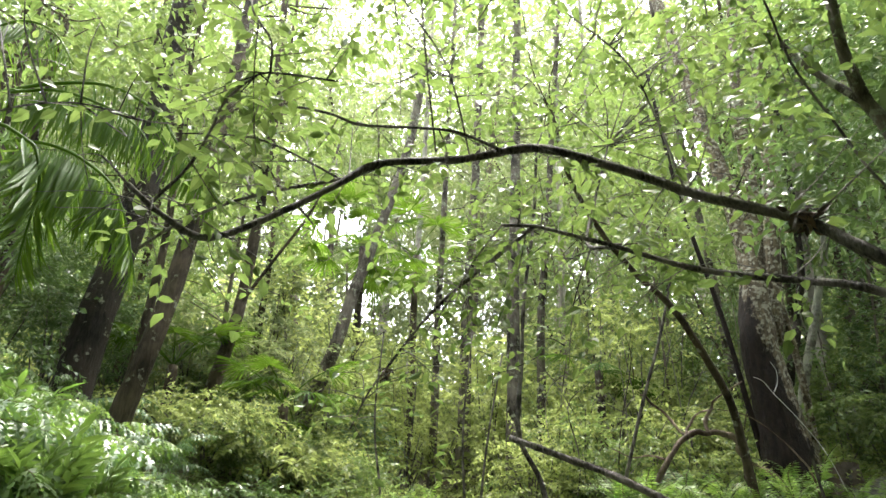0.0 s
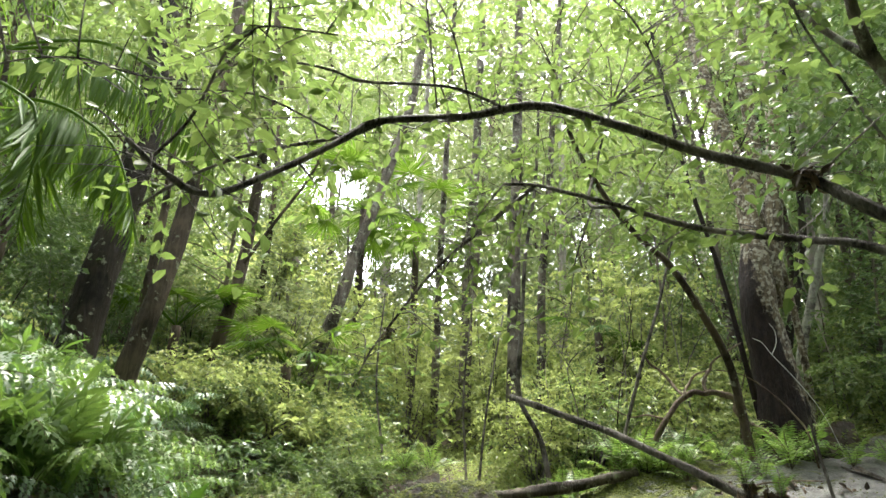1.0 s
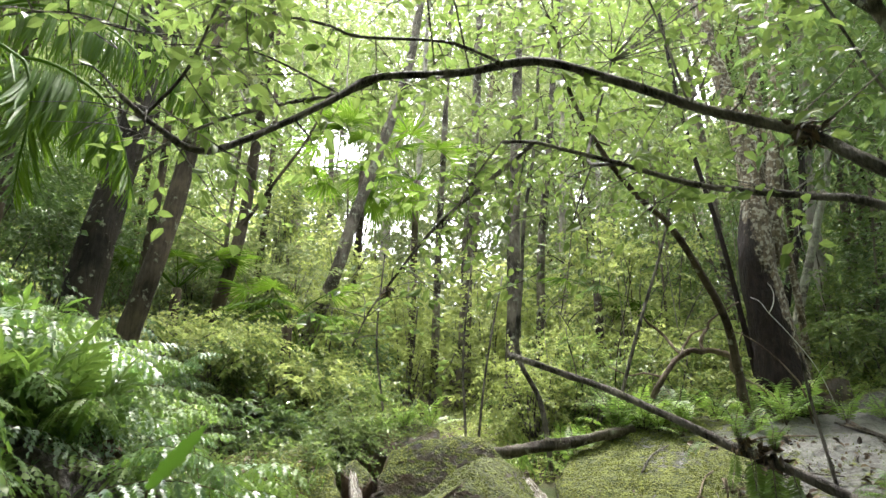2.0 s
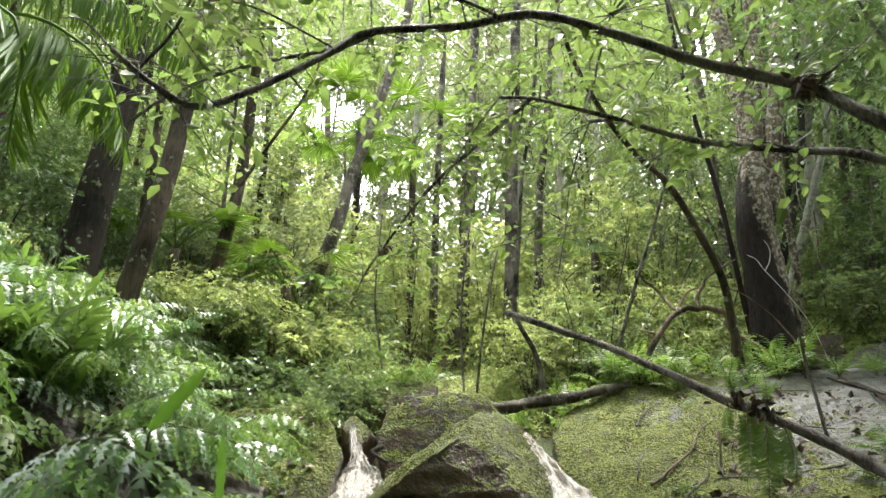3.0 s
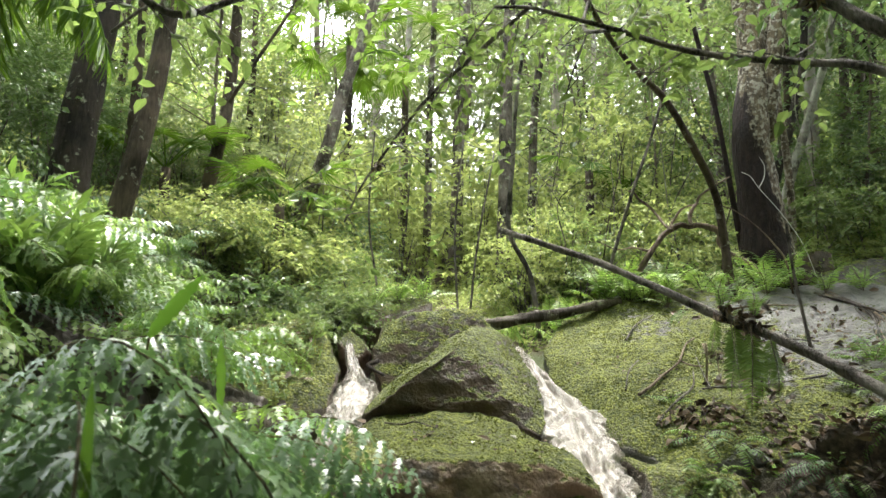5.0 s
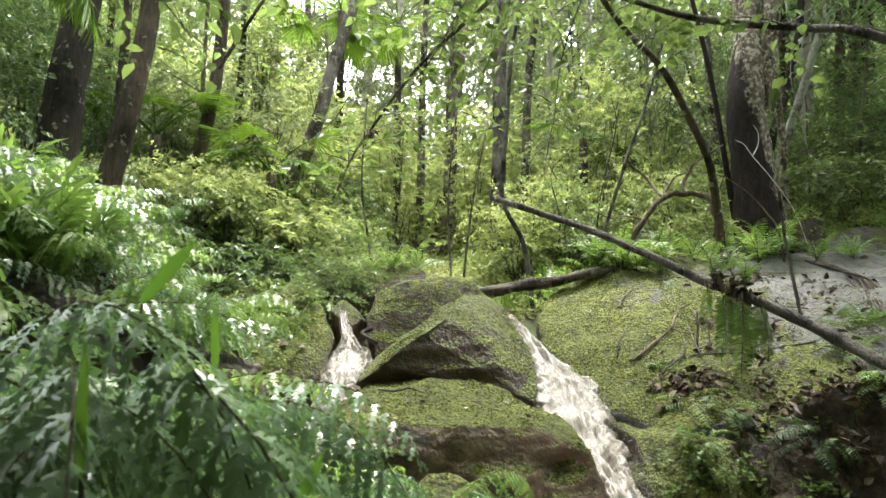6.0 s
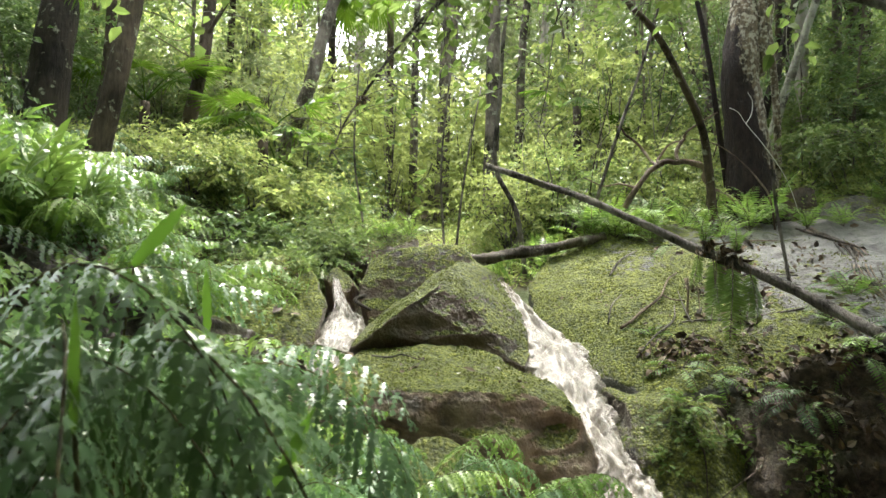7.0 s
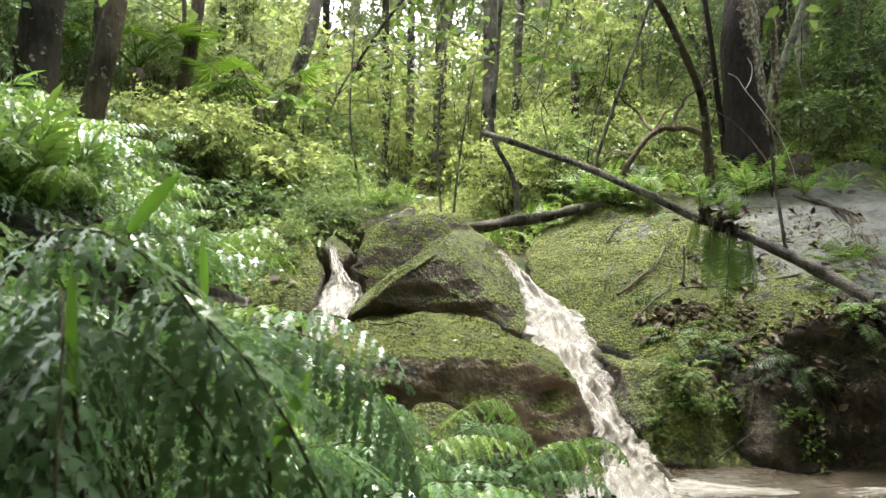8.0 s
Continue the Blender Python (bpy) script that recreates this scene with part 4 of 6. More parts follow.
def far_woods():
    """Massed leaves of the woods behind, thinning upwards, with gaps where the sky shows."""
    r = np.random.default_rng(78)
    n = 38000
    y = r.uniform(13, 36, n)
    x = r.uniform(-.95, .95, n) * y
    h = r.uniform(0, 1, n) ** 1.15 * 13
    h = h * np.where(y > 19, 1.25, 1)
    keep = np.array([noise.noise(Vector((a * .28, b * .2, c * .3))) + 0.5 * noise.noise(Vector((a * .8, b * .5, c * .8))) for a, b, c in zip(x, y, h)]) > -0.27 + 0.002 * (h - 3.5)
    keep &= ~((np.abs(x) < .3 * y + 2) & (y < 19) & (h > 1.5))
    x, y, h = x[keep], y[keep], h[keep]
    C = np.stack([x, y, ground_z(x, y) + 1.0 + h], -1)
    C = C[~under_gap(C)]
    P, D, N, L = sprays(C, rand_dirs(len(C), r), 7, .7, .17, r)
    me = leaf_mesh("far_woods", P, D, N, L * np.clip(P[:, 1] / 17, 1, 2), ratio=.3)
    # unseen canopy over and behind the walker; low leaves added to shade near ferns
    n = 3000
    x, y = r.uniform(-9, 9, n), r.uniform(-9, 1.8, n)
    z = 7.2 + r.uniform(0, 2.0, n) + .25 * np.abs(x)
    m = 700
    low = r.uniform(3.4, 5.6, m)
    C = np.concatenate([np.stack([x, y, z], -1), np.stack([r.uniform(-3.2, 2.8, m), r.uniform(-3.5, 0, m) + (low - 2.4) * .8, low], -1)])
    # added shading leaves, unseen, over the stony bank and high over the small fall
    m = 290
    y = r.uniform(3.0, 10, m)
    C = np.concatenate([C, np.stack([r.uniform(3.0, 8.5, m), y, y + r.uniform(1.9, 4.5, m)], -1)])
    C = np.concatenate([C, np.array([.15, 8.0, 9.8]) + r.normal(size=(45, 3)) * np.array([.45, .4, .25])])
    shade_leaves = leaf_mesh("shade_canopy", *sprays(C, rand_dirs(len(C), r), 7, .8, .3, r), ratio=.32)
    tagged(part("shade_canopy", shade_leaves, LEAF_MID), "unseen leaf cover added to shade creek and banks", "woods", kind="stuff")
    # woods beside and behind the walker, unseen, added to cut front light
    n = 7000
    a, d = r.uniform(0, 6.283, n), r.uniform(5.5, 12, n)
    x, y, h = np.cos(a) * d, np.sin(a) * d, r.uniform(0, 8, n)
    m = (y < -.5) | (np.abs(x) > np.maximum(y, 0) * .75 + 3.5)
    x, y, h = x[m], y[m], h[m]
    C = np.stack([x, y, ground_z(x, y) + h], -1)
    # more unseen leaves close on both sides, added to shade ferns and bank
    m = 450
    C = np.concatenate([C, np.stack([r.uniform(-3.8, -1.8, m), r.uniform(-2.5, .4, m), r.uniform(1.3, 4.4, m)], -1), np.stack([r.uniform(2.9, 4.8, m), r.uniform(-.5, 3.2, m), r.uniform(1.5, 4.6, m)], -1)])
    # and a low screen behind the walker that blocks light from there
    x, y = r.uniform(-2.6, 1.8, 500), r.uniform(-2.6, -1.2, 500)
    C = np.concatenate([C, np.stack([x, y, r.uniform(.5, 2.4, 500)], -1)])
    side = leaf_mesh("unseen_woods", *sprays(C, rand_dirs(len(C), r), 7, .8, .32, r), ratio=.32)
    tagged(part("unseen_woods", side, LEAF_MID), "unseen green woods added around the walker to block light", "woods", kind="stuff")
    tagged(part("far_woods", me, LEAF_FAR), "hazy bright leaves of the woods behind", "woods", kind="stuff")


far_woods()
r = np.random.default_rng(654)
for i in range(24):
    x, y = r.uniform(-5.0, 6.5), r.uniform(9.5, 15)
    if abs(x - .4) < 1.7:
        continue
    z, h, lean = on_ground(x, y), r.uniform(5.5, 9.5), r.normal() * 1.3
    tree([(x, y, z - .1), (x + lean * .3, y, z + h * .35), (x + lean * .5, y + .1, z + h * .7), (x + lean, y, z + h)], r.uniform(.02, .05), .01, (BARK_FAR, BARK_BROWN)[i % 2], (LEAF_MID, LEAF_FAR)[i % 2],
         "thin forest tree with drooping leaves", [((x + lean * .75, y, z + h * .78), (r.uniform(1.1, 1.7), 1.0, h * .26), 14, 230), ((x + lean * .4, y - .2, z + h * .36), (r.uniform(.9, 1.4), .9, h * .2), 9, 60 if abs(x - .5) < 2.2 else 150)], 1500 + i, leaf=.085, k=8, length=.36, name="young_tree", group="understorey trees", sides=6, rough=0, flare=.2, limb_r=.7)
r = np.random.default_rng(321)
for i in range(40):
    x = r.uniform(-6.5, 7.5)
    y = r.uniform(6.8, 10.5)
    if abs(x - .4) < 1.9 or (y < 7.6 and 1.9 < x < 4.2) or (x < -1.2 and y < 8.8 and i % 2):
        continue
    z, h, lean = on_ground(x, y), r.uniform(3.0, 6.5), r.normal() * 1.1
    tree([(x, y, z - .1), (x + lean * .3, y, z + h * .35), (x + lean * .5, y + .1, z + h * .7), (x + lean, y, z + h)], r.uniform(.016, .035), .008, (BARK_FAR, BARK_BROWN)[i % 2], (LEAF_MID, LEAF_DARK, LEAF_MID)[i % 3],
         "slender understorey tree with small leaves", [((x + lean * .7, y, z + h * .72), (r.uniform(.9, 1.4), .9, h * .28), 14, 240 if y < 8.8 else 150), ((x + lean * .35, y - .1, z + h * .36), (r.uniform(.7, 1.1), .8, h * .2), 8, 130)], 900 + i,
         leaf=.075, k=8, length=.32, name="young_tree", group="understorey trees", sides=6, rough=0, flare=.2, limb_r=.7)


# ---- the tree that reaches over the creek ----
def overhanging_tree():
    r = np.random.default_rng(12)
    root = thing("overhanging_tree", (3.7, 2.2, on_ground(3.7, 2.2)), "leafy tree whose thin dark limbs reach over the creek", "tree")
    limbs = [
        ([(3.7, 2.2, .5), (3.2, 2.3, 1.1), (2.5, 2.5, 1.75), (1.82, 2.7, 2.24), (1.66, 2.9, 2.50), (1.25, 3.05, 2.72), (.86, 3.1, 2.90), (.50, 3.1, 3.0), (.13, 3.05, 2.90), (-.27, 3.0, 2.84),
          (-.44, 2.9, 2.67), (-.64, 2.75, 2.45), (-.85, 2.55, 2.23), (-.99, 2.45, 2.27), (-1.13, 2.4, 2.38)], .032, .010),
        ([(3.75, 2.35, .5), (3.3, 2.5, 1.1), (2.6, 2.7, 1.75), (1.92, 2.9, 2.17), (1.74, 3.15, 2.32), (1.47, 3.3, 2.41), (1.24, 3.4, 2.50), (.96, 3.4, 2.59), (.67, 3.4, 2.67), (.51, 3.4, 2.71), (.35, 3.45, 2.74)], .024, .008),
        ([(.51, 3.4, 2.71), (.31, 3.7, 2.64), (.08, 4.0, 2.55), (-.12, 4.2, 2.40), (-.33, 4.4, 2.18), (-.45, 4.5, 2.04), (-.56, 4.6, 1.84)], .013, .005),
        ([(-1.35, 3.0, 2.38), (-1.20, 3.0, 2.50), (-1.0, 3.05, 2.64), (-.75, 3.1, 2.75), (-.43, 3.1, 2.82), (-.25, 3.02, 2.85)], .007, .010),
        ([(.32, 3.07, 2.97), (.10, 2.95, 2.99), (-.08, 2.9, 2.98), (-.35, 2.85, 2.96), (-.47, 2.8, 2.98), (-.63, 2.8, 3.02), (-.83, 2.75, 3.0), (-.9, 2.7, 2.93)], .008, .0045),
        ([(-.42, 2.92, 2.70), (-.74, 2.8, 2.82), (-.91, 2.7, 2.80), (-1.09, 2.6, 2.74)], .005, .003),
        ([(-1.05, 2.43, 2.31), (-.92, 2.4, 2.45), (-.84, 2.35, 2.57), (-.80, 2.35, 2.72), (-.72, 2.35, 2.82), (-.64, 2.35, 2.86), (-.38, 2.4, 2.86)], .0065, .0035),
        ([(-.64, 2.35, 2.86), (-.64, 2.3, 2.98), (-.73, 2.3, 3.13), (-.8, 2.4, 3.4)], .005, .003),
        ([(-1.9, 2.4, 2.6), (-1.67, 2.4, 2.72), (-1.43, 2.45, 2.78), (-1.22, 2.5, 2.74), (-1.05, 2.6, 2.78)], .004, .0035),
        ([(0, 2.98, 2.9), (-.04, 2.7, 3.17), (-.07, 2.6, 3.49), (-.1, 2.6, 4.0)], .0045, .0035),
        ([(.17, 3.05, 2.9), (.05, 2.8, 3.26), (-.16, 2.7, 3.58), (-.3, 2.8, 4.1)], .0045, .0035),
        ([(1.2, 3.06, 2.74), (1.13, 3.2, 3.36), (.98, 3.1, 3.58), (.67, 3.0, 3.80), (.4, 3.0, 4.1)], .006, .0035),
        ([(.35, 3.42, 2.73), (.22, 3.6, 2.62), (.12, 3.75, 2.5), (.02, 3.8, 2.35)], .005, .003),
        ([(.92, 3.42, 2.6), (.85, 3.7, 2.75), (.95, 3.9, 3.1), (1.1, 4.0, 3.6)], .012, .006),
    ]
    part("trunk", tube("trunk", [(3.7, 2.2, on_ground(3.7, 2.2) - .1), (3.72, 2.25, .3), (3.72, 2.28, .62)], .09, .06, 10, 4), BARK_BRANCH, root)
    twigs, C, O = [], [], []

    def twig(s, d, length):
        d = unit(np.array(d))
        e = s + d * length - np.array([0, 0, length * .18])
        m = (s + e) / 2 + np.array([0, 0, length * .08]) + r.normal(size=3) * .02
        twigs.append(([s, m, e], .0035, .0012))
        C.append(s + d * length * .15)
        O.append(np.append(e - s, length))

    for pts, a, b in limbs:
        part("limb", tube("limb", pts, a, b, 9, 6, rough=.18, knots=.14), BARK_BRANCH, root)
        c = spline(pts, 6)
        c = c[(c[:, 0] < 1.75) & (c[:, 2] > 1.7)]
        for _ in range(int(len(c) * .42)):
            s = c[r.integers(len(c))]
            twig(s, rand_dirs(1, r)[0] * np.array([1, 1, .6]) + np.array([0, .2, .12]), r.uniform(.2, .5))
    # leafy sprays further out, each hung from the nearest limb
    fill = [((-1.45, 2.8, 3.5), .4, 26), ((-1.7, 2.6, 3.5), .3, 8), ((-1.09, 2.6, 3.05), .33, 14), ((-.79, 2.7, 3.4), .35, 12), ((.24, 3.6, 2.95), .42, 44), ((.12, 4.3, 2.5), .42, 30),
            ((.96, 3.6, 4.0), .5, 40), ((1.6, 3.5, 3.7), .5, 40), ((-.3, 3.6, 4.2), .5, 44), ((.91, 3.6, 2.9), .4, 36), ((1.5, 3.8, 4.3), .5, 34), ((.46, 4.0, 4.3), .5, 44), ((1.43, 3.0, 3.2), .3, 18),
            ((.5, 3.9, 3.3), .4, 28), ((2.3, 3.7, 4.6), .5, 40), ((2.4, 3.4, 3.9), .4, 26), ((-1.4, 3.2, 4.0), .5, 26), ((-2.1, 3.0, 4.1), .35, 16), ((-.25, 4.5, 2.3), .35, 22)]
    for mid, rad, n in fill:
        for _ in range(int(n * .5)):
            s = np.array(mid) + r.normal(size=3) * rad * np.array([1, .8, .75])
            twig(s, rand_dirs(1, r)[0] * np.array([1, 1, .5]), r.uniform(.18, .42))
        for _ in range(4):
            allc = np.concatenate([spline(p, 4) for p, _, _ in limbs])
            q = np.array(mid) + r.normal(size=3) * rad
            s = allc[np.argmin(np.linalg.norm(allc - q, axis=1))]
            twigs.append(([s, (s + q) / 2 + r.normal(size=3) * .05, q], .005, .002))
    twigs.sort(key=lambda t: t[0][0][1])
    for pts, a, z in twigs[:290]:
        part("twig", tube("twig", pts, a, z, 4, 3), BARK_BRANCH, root)
    tagged(part("twigs", tubes("twigs", twigs[290:], 4, 3), BARK_BRANCH, root), kind="stuff")
    C, O = np.array(C), np.array(O)
    P, D, N, L = [], [], [], []
    for lo, hi, k in ((0, .3, 6), (.3, .6, 9)):
        m = (O[:, 3] >= lo) & (O[:, 3] < hi)
        a = sprays(C[m], O[m, :3], k, .26 if lo == 0 else .42, .075, r, .18, .6)
        for box, v in zip((P, D, N, L), a):
            box.append(v)
    P, D, N, L = [np.concatenate(v) for v in (P, D, N, L)]
    # the palm, and the middle of the longest limb, show clear through gaps in the sprays
    e = (P[:, 2] - 1.155) / (P[:, 1] - .2)
    gap = (P[:, 0] < -.38 * P[:, 1] + .02) & (e > .32) & (e < .70) & (r.random(len(P)) < .8)
    gap |= (np.abs(P[:, 0] - .3) < .26) & (P[:, 1] < 3.15) & (np.abs(e - .622) < .045)
    P, D, N, L = P[~gap], D[~gap], N[~gap], L[~gap]
    near = np.flatnonzero((P[:, 1] < 2.62) & (P[:, 2] > 2.3))[:280]
    blades = []
    for i in range(5):
        me = leaf_mesh("leaf", np.zeros((1, 3)), np.array([[1.0, 0, 0]]), np.array([[0, 0, 1.0]]), [1.0], .22 + .025 * i, True, .15 + .1 * i, .08 + .06 * i)
        me.materials.append(LEAF_SINGLE)
        blades.append(me)
    for i in near:
        d = Vector(unit(D[i]))
        s = Vector(N[i]).cross(d).normalized()
        m = Matrix((d, s, d.cross(s))).transposed().to_4x4()
        ob = under(new("leaf", blades[i % 5]), root)
        ob.matrix_basis = Matrix.Translation(P[i]) @ m @ Matrix.Scale(L[i], 4)
    rest = np.ones(len(P), bool)
    rest[near] = False
    P, D, N, L = P[rest], D[rest], N[rest], L[rest]
    tagged(part("leaves", leaf_mesh("leaves", P, D, N, L, .27, True), LEAF_NEAR, root), "bright yellow-green translucent leaves", kind="stuff")


overhanging_tree()
t2 = thing("leaning_tree", (3.3, 3.55, .9), "thin lichen-spotted tree leaning in from the bank", "tree")
part("trunk", tube("trunk", [(3.3, 3.55, .6), (2.95, 3.55, 2.2), (2.6, 3.5, 3.36), (2.5, 3.5, 3.64), (2.38, 3.4, 3.93), (2.33, 3.3, 4.36), (2.3, 3.2, 5.2)], .045, .026, 9, 5, rough=.25), BARK_MOTTLED, t2)
part("limb", tube("limb", [(2.8, 3.5, 2.7), (2.12, 3.0, 2.74), (1.96, 3.0, 3.09), (1.75, 2.9, 3.39), (1.63, 2.8, 3.69), (1.5, 2.8, 4.3)], .008, .005, 7, 5), BARK_BRANCH, t2)
part("limb", tube("limb", [(2.5, 3.5, 3.6), (2.35, 3.7, 4.0), (2.2, 3.8, 4.4), (2.0, 3.9, 4.9)], .026, .018, 8, 5, rough=.25), BARK_MOTTLED, t2)
me, mids = crown(np.random.default_rng(8), (2.1, 3.6, 4.3), (.7, .6, .6), 8, 110, 8, .35, .085, True)
part("crown", me, LEAF_NEAR, t2)
me, mids = crown(np.random.default_rng(9), (3.0, 4.6, 4.5), (.8, .7, .9), 9, 170, 8, .35, .085, True)
part("crown", me, LEAF_DARK, t2)

# dark sapling in front of the gully
for pts, a, b in (([(.95, 6.3, 1.1), (.87, 6.3, 1.66), (.68, 6.3, 2.08), (.72, 6.3, 2.7), (.77, 6.3, 3.4), (.89, 6.3, 4.19), (.95, 6.3, 5.1)], .026, .014),
                  ([(1.42, 6.3, 1.2), (1.75, 6.2, 2.3), (2.0, 6.2, 3.0), (2.2, 6.2, 3.7)], .018, .01), ([(.25, 7.2, 1.1), (.2, 7.2, 2.2), (.3, 7.2, 3.3)], .014, .008), ([(.33, 7.0, 1.1), (.42, 7.0, 2.0), (.6, 7.0, 3.0)], .014, .008),
                  ([(-.45, 6.3, 1.1), (-.52, 6.3, 1.6), (-.6, 6.3, 2.2), (-.56, 6.3, 3.0)], .013, .007)):
    s = thing("sapling", pts[0], "thin bare dark sapling", "sapling", "bare saplings")
    part("trunk", tube("trunk", pts, a, b, 7, 5, rough=.15), BARK_BRANCH, s)


# ---- fallen wood ----
log = part("log", tube("log", [(.30, 5.85, 1.20), (.55, 5.9, 1.22), (.78, 5.9, 1.26), (1.07, 5.95, 1.30), (1.35, 6.0, 1.37), (1.6, 6.05, 1.42)], .052, .042, 14, 6, rough=.32, knots=.16), BARK_MOTTLED)
tagged(log, "wet fallen log lying across the creek", "log")
fb = thing("fallen_branch", (2.35, 3.5, .75), "long dark broken branch lying across the slab", "branch")
part("limb", tube("limb", [(.50, 5.1, 1.87), (.86, 4.9, 1.72), (1.14, 4.7, 1.58), (1.48, 4.45, 1.38), (1.72, 4.3, 1.23), (1.85, 4.15, 1.16), (2.10, 3.9, .99), (2.35, 3.5, .75), (2.6, 3.2, .5)], .020, .030, 12, 6, rough=.34, knots=.12), BARK_BRANCH, fb)
part("side_stem", tube("side_stem", [(2.13, 4.0, .98), (2.12, 4.05, 1.2), (2.10, 4.1, 1.5), (2.08, 4.1, 1.75)], .012, .008, 6, 4), BARK_BRANCH, fb)
dead = thing("dead_branch", (2.2, 6.2, 1.45), "crooked pale dead branch on the bank", "branch")
for pts, a, b in (([(1.84, 6.25, 1.70), (1.90, 6.2, 1.82), (2.0, 6.2, 1.96), (2.05, 6.22, 2.02), (2.12, 6.2, 2.07), (2.20, 6.18, 2.11), (2.29, 6.2, 2.10), (2.36, 6.22, 2.12), (2.44, 6.2, 2.10), (2.51, 6.18, 2.07), (2.55, 6.2, 2.02),
                       (2.55, 6.22, 1.96), (2.58, 6.2, 1.91), (2.63, 6.18, 1.85), (2.70, 6.2, 1.82), (2.80, 6.15, 1.75), (2.88, 6.1, 1.62)], .026, .022),
                  ([(2.31, 6.2, 2.11), (2.31, 6.25, 2.19), (2.34, 6.25, 2.27), (2.39, 6.27, 2.33), (2.41, 6.25, 2.39), (2.54, 6.25, 2.48), (2.69, 6.25, 2.57)], .017, .006),
                  ([(2.13, 6.2, 2.07), (2.15, 6.28, 2.13), (2.2, 6.3, 2.2), (2.24, 6.3, 2.26), (2.3, 6.3, 2.3), (2.42, 6.3, 2.33)], .015, .006),
                  ([(1.81, 6.4, 2.47), (1.86, 6.4, 2.45), (1.9, 6.4, 2.39), (1.97, 6.4, 2.34), (2.04, 6.4, 2.27), (2.10, 6.3, 2.13), (2.13, 6.2, 2.07)], .008, .013),
                  ([(1.93, 6.2, 1.87), (1.80, 6.3, 1.92), (1.66, 6.3, 1.90), (1.5, 6.35, 1.98)], .012, .004)):
    part("limb" if a > .02 else "side_stem", tube("limb" if a > .02 else "side_stem", pts, a, b, 8, 4, rough=.35, knots=.22), BARK_DEAD, dead)
arch = thing("sapling", (3.02, 5.85, 1.3), "thin arching bare stem behind the slab", "sapling", "bare saplings")
part("trunk", tube("trunk", [(3.02, 5.85, 1.2), (2.99, 5.9, 1.71), (2.9, 5.9, 1.88), (2.76, 5.9, 2.04), (2.58, 5.9, 2.18), (2.44, 5.9, 2.23), (2.3, 5.9, 2.25)], .010, .004, 6, 5, rough=.2), BARK_DEAD, arch)
tw = thing("twig", (2.95, 6.18, 2.5), "forked white bare twig in front of the trunk", "twig")
part("stem", tube("stem", [(3.35, 6.0, 1.4), (3.25, 6.1, 1.9), (3.1, 6.15, 2.2), (2.92, 6.18, 2.45), (2.86, 6.2, 2.56), (2.78, 6.2, 2.6)], .0035, .003, 5, 5), BARK_WHITE, tw)
part("stem", tube("stem", [(2.92, 6.18, 2.45), (2.98, 6.2, 2.55), (2.99, 6.2, 2.66), (2.95, 6.2, 2.74)], .0045, .003, 5, 5), BARK_WHITE, tw)


# ---- ferns ----
def frond_mesh(name, length, pairs, reach, arch, seed, pinna_w=0.16, droop=0.25, mat=None):
    """One sword-fern frond along +x from the origin, rising then arching over, its pinnae plain blades."""
    r = np.random.default_rng(seed)
    u = np.linspace(0.12, 1, pairs)
    ax = lambda t: np.stack([length * (t * .92 - .12 * t ** 3), 0.03 * length * np.sin(t * 3 + seed), length * (arch * (t - t * t * 1.15))], -1)
    base, tan = ax(u), unit(ax(u + .02) - ax(u - .02))
    width = reach * np.sin(np.clip(u * 1.02, 0, 1) ** .75 * math.pi * .93 + .12)
    up = unit(np.cross(tan, np.array([0, 1.0, 0])) * -1)
    up[up[:, 2] < 0] *= -1
    P, D, N, L = [], [], [], []
    for s in (1, -1):
        side = np.tile([0, float(s), 0], (len(u), 1))
        d = unit(side + tan * (.35 + .07 * r.normal(size=(len(u), 1))) + r.normal(size=(len(u), 3)) * .05 - np.array([0, 0, 1]) * (droop + .07 * r.normal(size=(len(u), 1))))
        P.append(base), D.append(d), N.append(up + r.normal(size=d.shape) * .15), L.append(width)
    P, D, N, L = [np.concatenate(v) for v in (P, D, N, L)]
    me = leaf_mesh(name, P, D, N, L, pinna_w, True, .12, .15)
    v, f, caps = tube_data(ax(np.linspace(0, 1, 7)), length * .006, length * .002, 4, 2)
    both = bpy.data.meshes.new(name)
    co = np.empty(len(me.vertices) * 3, np.float32)
    me.vertices.foreach_get("co", co)
    tri = [tuple(p.vertices) for p in me.polygons]
    o = len(me.vertices)
    both.from_pydata(co.reshape(-1, 3).tolist() + v.tolist(), [], tri + (f + o).tolist())
    both.materials.append(mat or FERN)
    both.materials.append(BARK_BROWN)
    both.polygons.foreach_set("material_index", [0] * len(tri) + [1] * len(f))
    bpy.data.meshes.remove(me)
    return both


